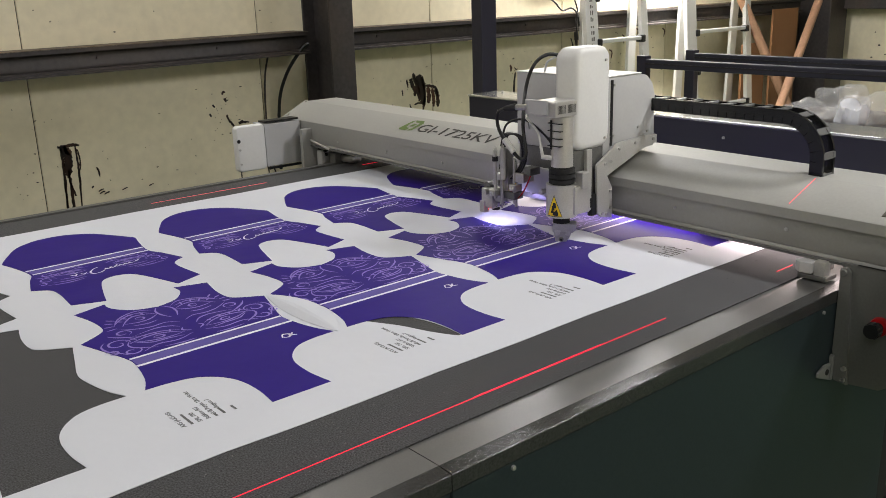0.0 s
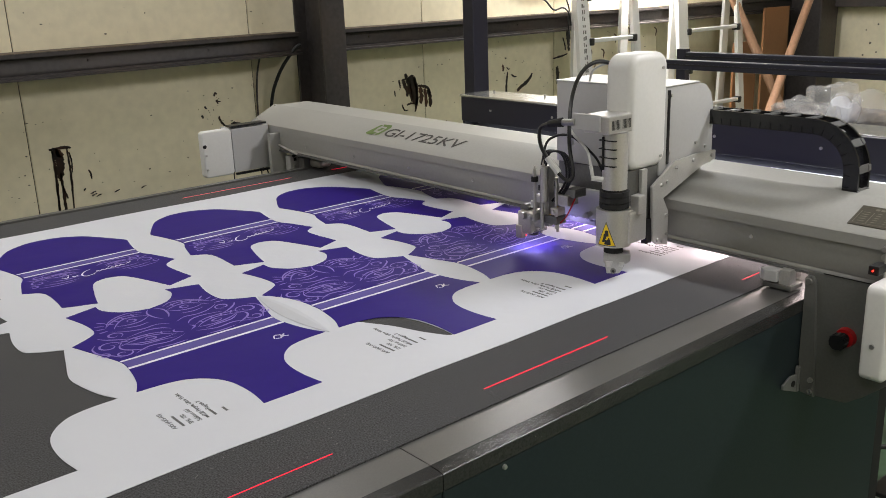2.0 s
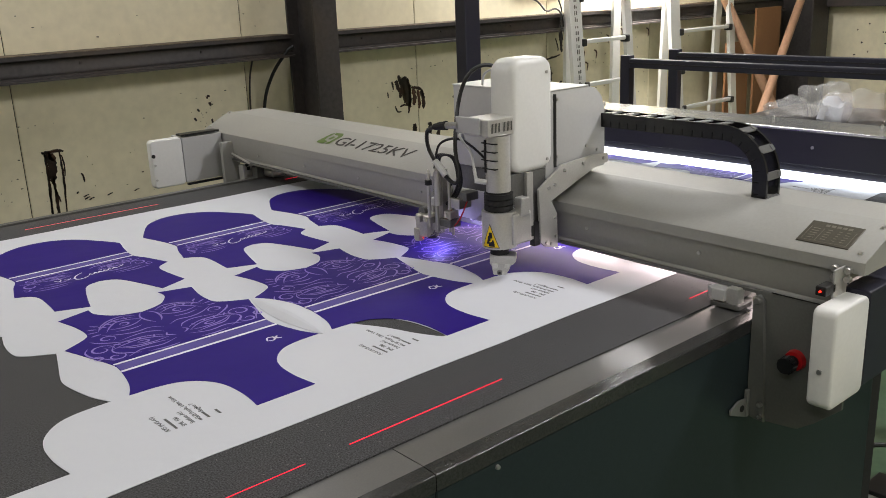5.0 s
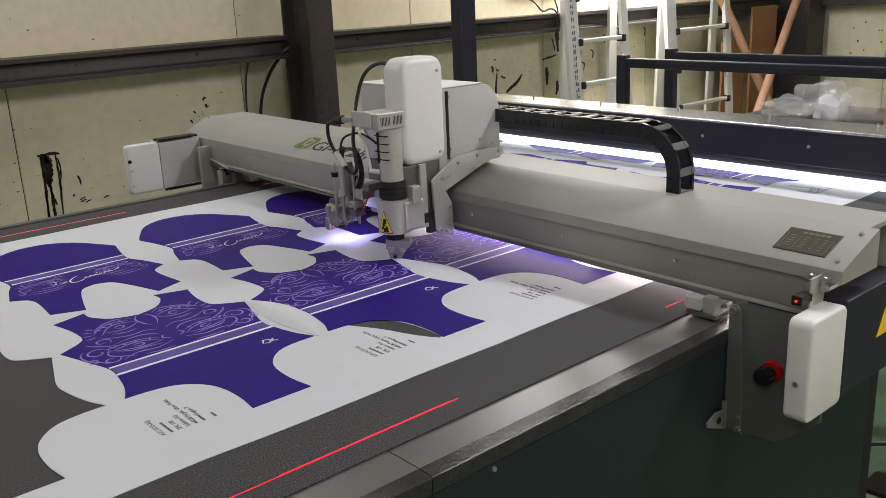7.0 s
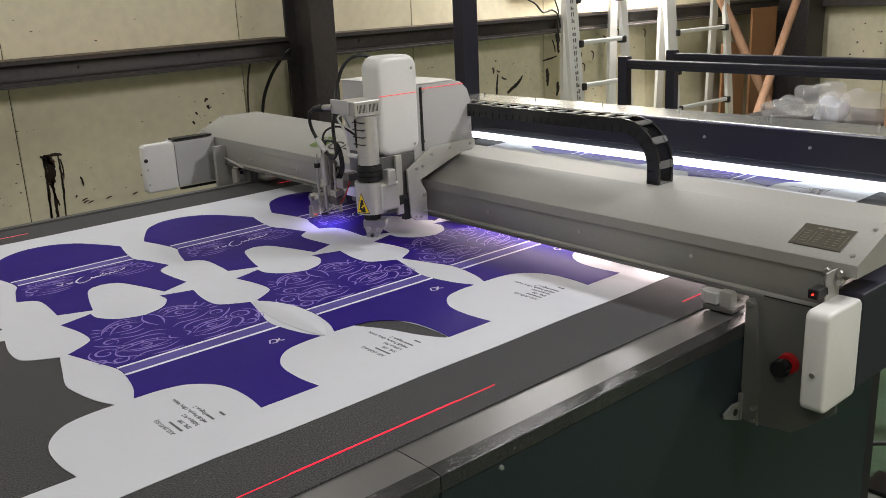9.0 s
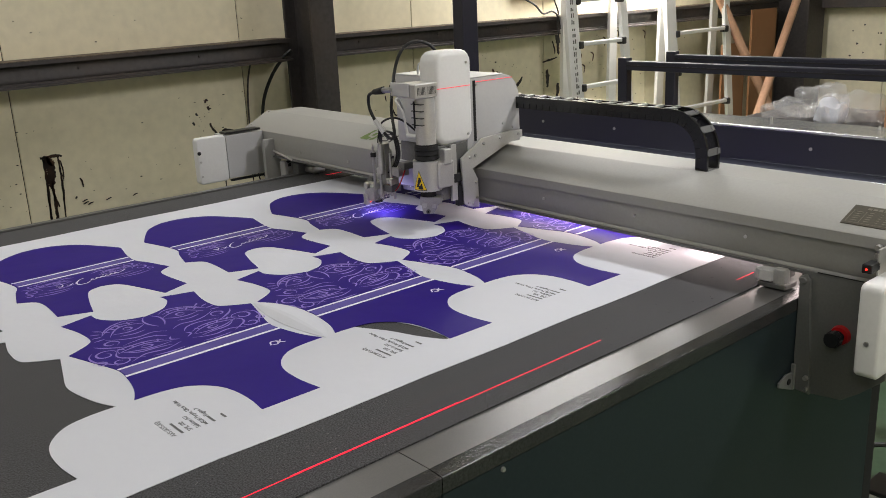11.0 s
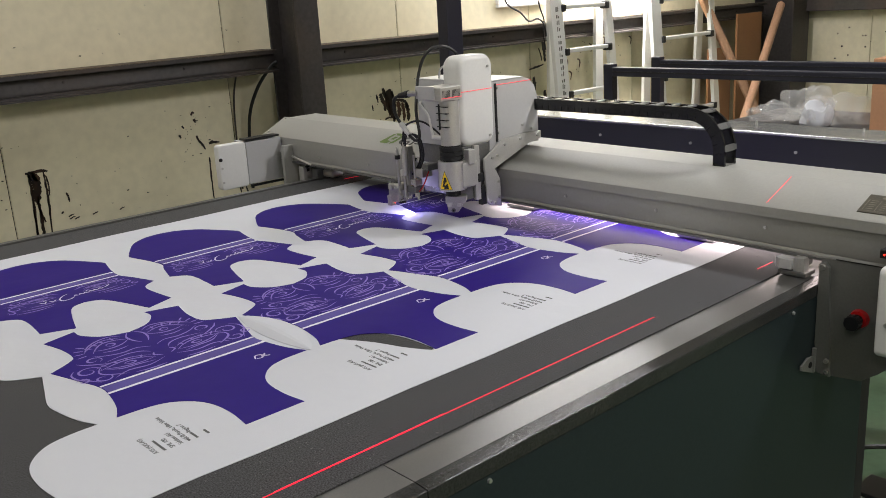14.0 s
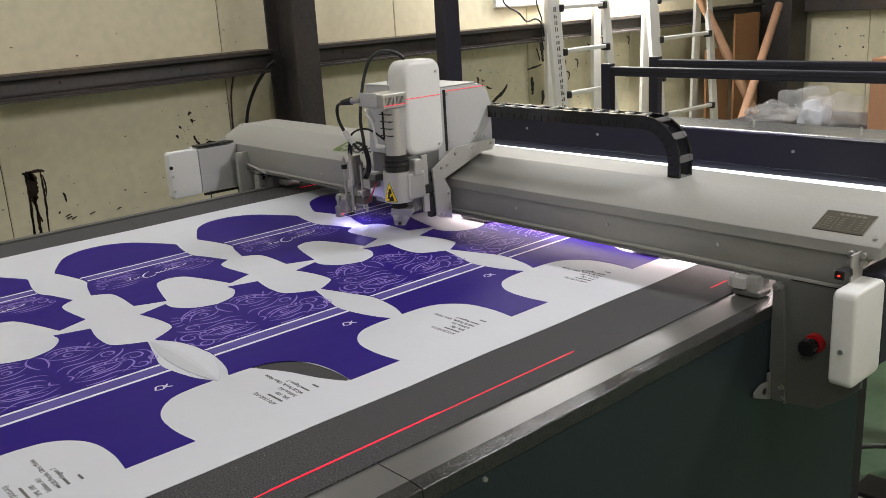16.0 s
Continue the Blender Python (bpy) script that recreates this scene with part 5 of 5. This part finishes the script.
ang0 = radians(194)
part("warning_label", round_label([(ang0 - 0.56, 0.984), (ang0 + 0.56, 0.984), (ang0, 1.040)], 0.0396), INK, tube_, "yellow laser warning triangle")
part("label_field", round_label([(ang0 - 0.50, 0.9862), (ang0 + 0.50, 0.9862), (ang0, 1.0355)], 0.0399), YELLOW, tube_, "yellow laser warning triangle")
bm = bmesh.new()
for da, z, wide, high in ((0.10, 0.992, 0.20, 0.004), (0.02, 0.998, 0.26, 0.005), (-0.06, 1.006, 0.10, 0.005), (0.03, 1.013, 0.13, 0.006)):
    bm.faces.new([bm.verts.new((NX + 0.0402 * math.cos(ang0 + da + a), NY + 0.0402 * math.sin(ang0 + da + a), z + b)) for a, b in ((-wide, -high), (0, -high * 1.2), (wide, -high), (wide * 0.7, high), (0, high * 1.2), (-wide * 0.7, high))])
part("warning_symbol", bm, BLACK, tube_)

# alignment camera arm on the far side of the carriage
arm = part("camera_arm", box(-0.060, -0.050, 0.05, 0.235, 0.985, 1.06, 0.002), PALE_PAINT, head, "pale bracket for the alignment camera")
part("arm_link", box(-0.050, -0.022, 0.08, 0.16, 1.00, 1.05, 0.002), PALE_PAINT, arm)
part("arm_bar", box(-0.150, -0.052, 0.185, 0.225, 1.03, 1.05, 0.002), ALU, arm)
part("slide_column", box(-0.150, -0.130, 0.180, 0.204, 0.975, 1.125, 0.002), STEEL, arm)
part("slide_rod", rod((-0.16, 0.192, 0.97), (-0.16, 0.192, 1.12), 0.005), STEEL, arm)
part("slide_rod", rod((-0.15, 0.155, 0.975), (-0.15, 0.155, 1.10), 0.004), STEEL, arm)
part("cylinder", rod((-0.165, 0.180, 1.04), (-0.165, 0.180, 1.125), 0.0075), ALU, arm)
part("cylinder_cap", rod((-0.165, 0.180, 1.125), (-0.165, 0.180, 1.143), 0.006, 0.003), STEEL, arm)
part("thumb_screw", rod((-0.062, 0.075, 1.03), (-0.085, 0.070, 1.03), 0.009, sides=12), STEEL, arm)
part("thumb_screw", rod((-0.062, 0.125, 1.0), (-0.085, 0.120, 1.0), 0.007, sides=12), STEEL, arm)
part("small_block", box(-0.150, -0.11, 0.120, 0.160, 1.035, 1.060, 0.002), STEEL, arm)
part("small_block", box(-0.155, -0.12, 0.150, 0.19, 0.985, 1.005, 0.002), DARK_STEEL, arm)
part("pinned_block", box(-0.140, -0.10, 0.105, 0.135, 1.055, 1.075, 0.002), DARK_STEEL, arm)
for dx, dy, z0, z1, r in ((-0.172, 0.205, 0.985, 1.118, 0.0045), (-0.140, 0.214, 0.952, 1.090, 0.0035), (-0.128, 0.170, 0.960, 1.075, 0.0040), (-0.118, 0.196, 0.975, 1.100, 0.0060)):
    post = part("guide_rod", rod((dx, dy, z0), (dx, dy, z1), r, sides=12), STEEL, arm, "polished guide rod")
    part("collar", rod((dx, dy, z1 - 0.030), (dx, dy, z1 - 0.018), r * 1.9, sides=12), MATT_BLACK, post)
    part("tip", rod((dx, dy, z1), (dx, dy, z1 + 0.008), r * 0.8, r * 0.3, 10), ALU, post)
for x, y, z in ((-0.150, 0.150, 1.020), (-0.165, 0.212, 1.000), (-0.130, 0.235, 1.020)):
    part("link_block", box(x - 0.014, x + 0.014, y - 0.012, y + 0.012, z - 0.009, z + 0.009, 0.002), STEEL, arm)
    part("link_bolt", rod((x - 0.014, y, z), (x - 0.020, y, z), 0.005, 0.004, 8), ALU, arm)
for y in (0.08, 0.13, 0.18):
    part("link_bolt", rod((-0.052, y, 0.985), (-0.058, y, 0.985), 0.005, 0.004, 8), ALU, arm)
part("motor_end", rod((-0.150, 0.262, 1.006), (-0.128, 0.262, 1.006), 0.013, sides=16), DARK_STEEL, arm)
part("spring", rod((-0.112, 0.226, 0.985), (-0.112, 0.226, 1.012), 0.010, sides=14), MATT_BLACK, arm)
for o in range(3):
    part("arm_cable", tube([(-0.150, 0.150, 1.03), (-0.145, 0.175 + 0.004 * o, 1.00), (-0.135, 0.190, 0.985 + 0.005 * o), (-0.125, 0.225, 0.980)], 0.0016), (RED_PLASTIC, CABLE, YELLOW)[o], arm, "thin coloured wire")
part("pilot_lamp", rod((-0.166, 0.240, 0.948), (-0.1675, 0.240, 0.947), 0.0016, sides=8), RED_LED, arm, "small red pilot lamp")
part("camera_body", box(-0.165, -0.105, 0.225, 0.270, 0.950, 1.005, 0.003), STEEL, arm, "steel camera module")
part("camera_knob", rod((-0.165, 0.245, 0.997), (-0.178, 0.245, 0.997), 0.009, sides=16), STEEL, arm)
part("camera_link", box(-0.155, -0.13, 0.200, 0.226, 0.97, 0.99, 0.002), STEEL, arm)
part("camera_lens", rod((-0.13, 0.248, 0.951), (-0.13, 0.248, 0.940), 0.012, sides=20), BLACK, arm)
part("camera_foot", box(-0.168, -0.150, 0.255, 0.275, 0.935, 0.968, 0.002), STEEL, arm)
part("ring_light", rod((-0.108, 0.262, 0.9485), (-0.108, 0.262, 0.9455), 0.006, sides=16), CAMERA_LIGHT, arm, "violet white ring light")
for o in (0.0, 0.008, -0.006):
    part("arm_cable", tube([(-0.165, 0.180 + o, 1.13), (-0.17, 0.160 + o, 1.165), (-0.16, 0.12 + o, 1.16), (-0.15, 0.115 + o, 1.11), (-0.14, 0.14 + o, 1.07), (-0.145, 0.165 + o, 1.04)], 0.0028), CABLE, arm)
part("arm_cable", tube([(-0.13, 0.11, 1.06), (-0.14, 0.13, 1.01), (-0.14, 0.16, 0.985), (-0.13, 0.21, 0.985)], 0.002), RED_PLASTIC, arm, "thin red wire")
part("air_tube", tube([(-0.165, 0.185, 1.14), (-0.16, 0.17, 1.19), (-0.13, 0.13, 1.20), (-0.08, 0.10, 1.15), (-0.06, 0.09, 1.11)], 0.003), CABLE, arm)

# ---- drag chain, moving at half the head's pace; origin at the bend's outer end ----
chain = thing("drag_chain", "black plastic drag chain looping from head to tray", "cable chain")
R, CX0, CX1 = 0.092, 0.166, 0.222
TOP = 1.224


def chain_plate(path, s, bm):
    """A side plate that follows path, a row of (inner, outer) edge points, from x = s."""
    side = Vector((1, 0, 0))
    lo = [[bm.verts.new(q + side * s) for q in pair] for pair in path]
    hi = [[bm.verts.new(q + side * (s + 0.007)) for q in pair] for pair in path]
    for a, b, c, d in zip(lo, lo[1:], hi, hi[1:]):
        bm.faces.new((a[0], a[1], b[1], b[0]))
        bm.faces.new((c[0], d[0], d[1], c[1]))
        bm.faces.new((a[1], c[1], d[1], b[1]))
        bm.faces.new((a[0], b[0], d[0], c[0]))
    for a, c in ((lo[0], hi[0]), (lo[-1], hi[-1])):
        bm.faces.new((a[0], c[0], c[1], a[1]))
    return bm


def cross_bar(at, along, out, half, bm):
    """A flat cross bar between the side plates, with two lugs."""
    for dx0, dx1, h0, h1, l in ((CX0 + 0.0072, CX1 - 0.0072, 0.0135, 0.0165, half), (CX0 + 0.001, CX0 + 0.012, 0.0166, 0.0182, half * 0.8), (CX1 - 0.012, CX1 - 0.001, 0.0166, 0.0182, half * 0.8)):
        ring = [at + along * (-l) + out * h0, at + along * l + out * h0, at + along * l + out * h1, at + along * (-l) + out * h1]
        lo = [bm.verts.new(q + Vector((dx0, 0, 0))) for q in ring]
        hi = [bm.verts.new(q + Vector((dx1, 0, 0))) for q in ring]
        bm.faces.new(lo), bm.faces.new(hi)
        for i in range(4):
            bm.faces.new((lo[i], lo[(i + 1) % 4], hi[(i + 1) % 4], hi[i]))


def chain_point(u):
    """Centre line: straight from the head, then a bend down; u in metres from the bend's start, negative along the straight."""
    c = Vector((0, R + 0.016, TOP - R))
    if u <= 0:
        return Vector((0, R + 0.016 - u, TOP)), Vector((0, 0, 1)), Vector((0, -1, 0))
    a = min(u / R, radians(90))
    n, d = Vector((0, -math.sin(a), math.cos(a))), Vector((0, -math.cos(a), -math.sin(a)))
    return c + n * R + d * (u - a * R), n, d


STEP = 0.0250
for i in range(-23, 8):
    u0, u1 = STEP * i, STEP * (i + 1)
    rows_ = []
    for k in range(4):
        p, n, d = chain_point(u0 + 0.0001 + (u1 - u0 - 0.0002) * k / 3)
        rows_.append((p - n * 0.0165, p + n * 0.0165))
    link = part("link", chain_plate(rows_, CX0, bmesh.new()), CHAIN, chain)
    part("side_plate", chain_plate(rows_, CX1 - 0.007, bmesh.new()), CHAIN, link)
    p, n, d = chain_point((u0 + u1) / 2)
    # joint notch and pin on the visible side of the link
    q, nn, dd = chain_point(u0)
    bm = bmesh.new()
    ring = [q - dd * 0.0012 - nn * 0.0155, q + dd * 0.0012 - nn * 0.0155, q + dd * 0.0016 - nn * 0.002, q - dd * 0.0008 - nn * 0.001]
    lo, hi = [bm.verts.new(v + Vector((CX0 - 0.0006, 0, 0))) for v in ring], [bm.verts.new(v + Vector((CX0 + 0.002, 0, 0))) for v in ring]
    bm.faces.new(lo), bm.faces.new(hi)
    for k in range(4):
        bm.faces.new((lo[k], lo[(k + 1) % 4], hi[(k + 1) % 4], hi[k]))
    part("joint_slot", bm, VOID, link)
    if i % 2:
        bm = bmesh.new()
        cross_bar(p, d, n, STEP * 0.34, bm)
        part("cross_bar", bm, CHAIN_BAR, link, "grey plastic cross bar")
part("inner_cable", tube([(0.18, 0.64, TOP - 0.004), (0.18, R + 0.02, TOP - 0.004), (0.18, 0.016 + R * 0.3, TOP - R * 0.3), (0.18, 0.018, TOP - R), (0.18, 0.018, TOP - R - 0.025)], 0.008), CABLE, chain)

# ---- clamps that drop to feed the cloth ----
clamps = []
for y, mat in ((0.295, ALU), (0.915, DARK_STEEL)):
    c = thing("feed_clamp", "small metal clamp pressing the cloth under the beam", "clamp", "feed clamps")
    part("foot", box(0.125, 0.170, y - 0.055, y + 0.055, 0.905, 0.914, 0.002), mat, c)
    part("stem", box(0.142, 0.156, y - 0.012, y + 0.012, 0.914, 0.938), mat, c)
    clamps.append(c)

# ---- red positioning laser on belt: its light drawn as glowing strips ----
near_laser = tagged(part("red_laser_line", box(-1.5, 0, -0.0008, 0.0008, 0.0, 0.0006), RED_LASER), "thin red positioning laser line on the belt edge", "laser line")
second_laser = tagged(part("red_laser_line", box(-0.32, 0, -0.0010, 0.0010, 0.0, 0.0006), RED_LASER), "short red positioning laser line on the belt edge", "laser line")
near_dash = tagged(part("red_laser_dash", box(-0.07, 0, -0.0010, 0.0010, 0.0, 0.0006), RED_LASER), "short red laser dash beside the gantry foot", "laser line")
far_laser = tagged(part("red_laser_line", box(-0.42, 0, -0.0013, 0.0013, 0.0, 0.0006), RED_LASER_FAINT), "faint red laser line on the far belt edge", "laser line")
far_dash = tagged(part("red_laser_dash", box(-0.07, 0, -0.0016, 0.0016, 0.0, 0.0006), RED_LASER), "short red laser dash on the far belt edge", "laser line")

# glowing strips for the laser's light on the beam cover and head
slope_line = thing("red_laser_line", "thin red laser line across the sloping beam cover", "laser line")
bm = box(-0.0009, 0.0009, 0.010, 0.128, 0, 0.0004)
bm.transform(on_slope(0.051, 0.0))
part("slope_mark", bm, RED_LASER_FAINT, slope_line)

head_line = thing("red_laser_line", "thin red laser line across the white head cover", "laser line")
part("cover_line", box(-0.138, -0.016, F - 0.0012, F - 0.0006, 1.2920, 1.2938), RED_LASER_FAINT, head_line)
part("body_line", box(0.004, 0.152, F + 0.0015, F + 0.0024, 1.2978, 1.2995), RED_LASER_FAINT, head_line)

box_line = thing("red_laser_line", "thin red laser line across the silver sensor box", "laser line")
part("box_mark", box(NX - 0.047, NX + 0.029, NY - 0.0238, NY - 0.0232, 1.2835, 1.2855), RED_LASER_FAINT, box_line)

# floor clutter past the table's end
clutter = thing("floor_cables", "loose black cables lying on the green floor", "cables")
part("cable", tube([(2.5, -0.2, 0.012), (2.65, 0.0, 0.16), (2.8, 0.02, 0.02), (3.0, -0.1, 0.012)], 0.009), CABLE, clutter)
part("cable", tube([(2.45, 0.05, 0.012), (2.6, 0.12, 0.1), (2.75, 0.0, 0.10), (2.9, 0.1, 0.012)], 0.008), CABLE, clutter)
power = thing("power_box", "white power supply box on the floor", "power box", at=(2.50, -0.02, 0))
part("case", box(-0.06, 0.06, -0.05, 0.05, 0, 0.06, 0.006), WHITE_PAINT, power)
part("lid", box(-0.063, 0.063, -0.053, 0.053, 0.0605, 0.075, 0.004), BLACK, power)


# ---- what moves ----
def motions():
    # seconds, gantry x, head y, nozzle lift
    runs = [(0, 1.806, 0.582, 0.0), (0.5, 1.835, 0.468, 0.006), (1.0, 1.835, 0.466, 0.014), (1.5, 1.792, 0.467, 0.0), (2.0, 1.7005, 0.304, 0.0), (2.5, 1.699, 0.273, 0.0),
            (2.8, 1.664, 0.277, 0.0), (3.0, 1.6055, 0.277, 0.0), (3.5, 1.5925, 0.281, 0.0), (4.0, 1.5955, 0.287, 0.0), (4.2, 1.585, 0.31, 0.0), (5.2, 1.52, 0.51, 0.003), (6.3, 1.469, 0.70, 0.006), (6.5, 1.4605, 0.731, 0.006),
            (7.0, 1.459, 0.743, 0.005), (7.5, 1.506, 0.776, 0.014), (8.0, 1.515, 0.802, 0.015), (8.5, 1.503, 0.910, 0.013), (9.0, 1.5045, 0.912, 0.020), (9.2, 1.507, 0.913, 0.022), (10.2, 1.62, 0.922, 0.036),
            (11.3, 1.726, 0.928, 0.045), (11.5, 1.7295, 0.928, 0.045), (12.0, 1.728, 0.928, 0.045), (12.5, 1.7275, 0.928, 0.045), (12.7, 1.742, 0.928, 0.045), (13.0, 1.8605, 0.928, 0.045), (13.5, 1.859, 0.928, 0.045),
            (14.0, 1.857, 0.928, 0.045), (14.5, 1.8215, 0.928, 0.045), (15.0, 1.7715, 0.929, 0.045), (15.5, 1.7195, 0.929, 0.045), (16.0, 1.669, 0.927, 0.045)]
    walk(gantry, [(t, pose(x, 0, 0)) for t, x, y, z in runs])
    walk(head, [(t, pose(x, y, 0)) for t, x, y, z in runs])
    walk(tube_, [(t, pose(0, 0, z)) for t, x, y, z in runs])
    walk(chain, [(t, pose(x, -0.279 + 0.56 * y, 0)) for t, x, y, z in runs])
    walk(head_line, [(t, pose(x, y, 0) if t > 8.2 else pose(x + 0.02, y + 0.03, 0)) for t, x, y, z in runs])
    # outside these times the glowing strip is sunk into the cover
    walk(slope_line, [(t, pose(x, 0, 0 if t in (0, 0.5, 1.0) or 12.8 < t < 14.8 else -0.006)) for t, x, y, z in runs])
    walk(box_line, [(t, pose(x, y, 0) if t > 11 else pose(x, y + 0.02, -0.03)) for t, x, y, z in runs])
    for c in clamps:
        walk(c, [(t, pose(x, 0, 0.026 if t < 13.2 else 0.0)) for t, x, y, z in runs])
    feed = [(0, 0.0), (13.5, 0.0), (14.0, -0.001), (14.5, -0.041), (15.0, -0.092), (15.5, -0.144), (16.0, -0.195)]
    for ob in on_belt:
        walk(ob, [(t, pose(x, 0, 0)) for t, x in feed])
    near_end = [(0, 1.394), (0.5, 1.073), (1.0, 1.069), (1.5, 0.999), (2.0, 0.619), (2.5, 0.607), (3.0, 0.30), (3.5, 0.30), (4.0, 0.30), (4.2, 0.33), (6.3, 0.886), (6.5, 0.886), (7.0, 0.888), (8.0, 0.971), (9.0, 0.957),
                (11.5, 1.28), (12.5, 1.291), (13.0, 1.462), (14.0, 1.45), (14.5, 1.417), (16.0, 1.207)]
    walk(near_laser, [(t, pose(x, 0.0498, 0.9003)) for t, x in near_end])
    second_end = [(0, 1.2), (0.5, 1.0), (1.0, 1.0), (1.5, 0.99), (2.0, 1.243), (2.5, 1.251), (3.0, 1.103), (3.5, 1.089), (4.0, 1.092), (4.2, 1.08), (6.3, 0.87), (16.0, 0.87)]
    walk(second_laser, [(t, pose(x, 0.051, 0.9005)) for t, x in second_end])
    walk(near_dash, [(t, pose(x + 0.075, 0.051, 0.9003)) for t, x, y, z in runs])
    far_end = [(0, 1.504), (1.0, 1.60), (2.0, 1.64), (3.0, 1.42), (3.5, 1.238), (4.0, 1.20), (6.5, 1.08), (7.0, 1.063), (9.0, 0.75), (11.5, 0.5), (16.0, 0.3)]
    walk(far_laser, [(t, pose(x, 1.815, 0.9003)) for t, x in far_end])
    walk(far_dash, [(t, pose(x + 0.185, 1.822, 0.9003)) for t, x, y, z in runs])


motions()
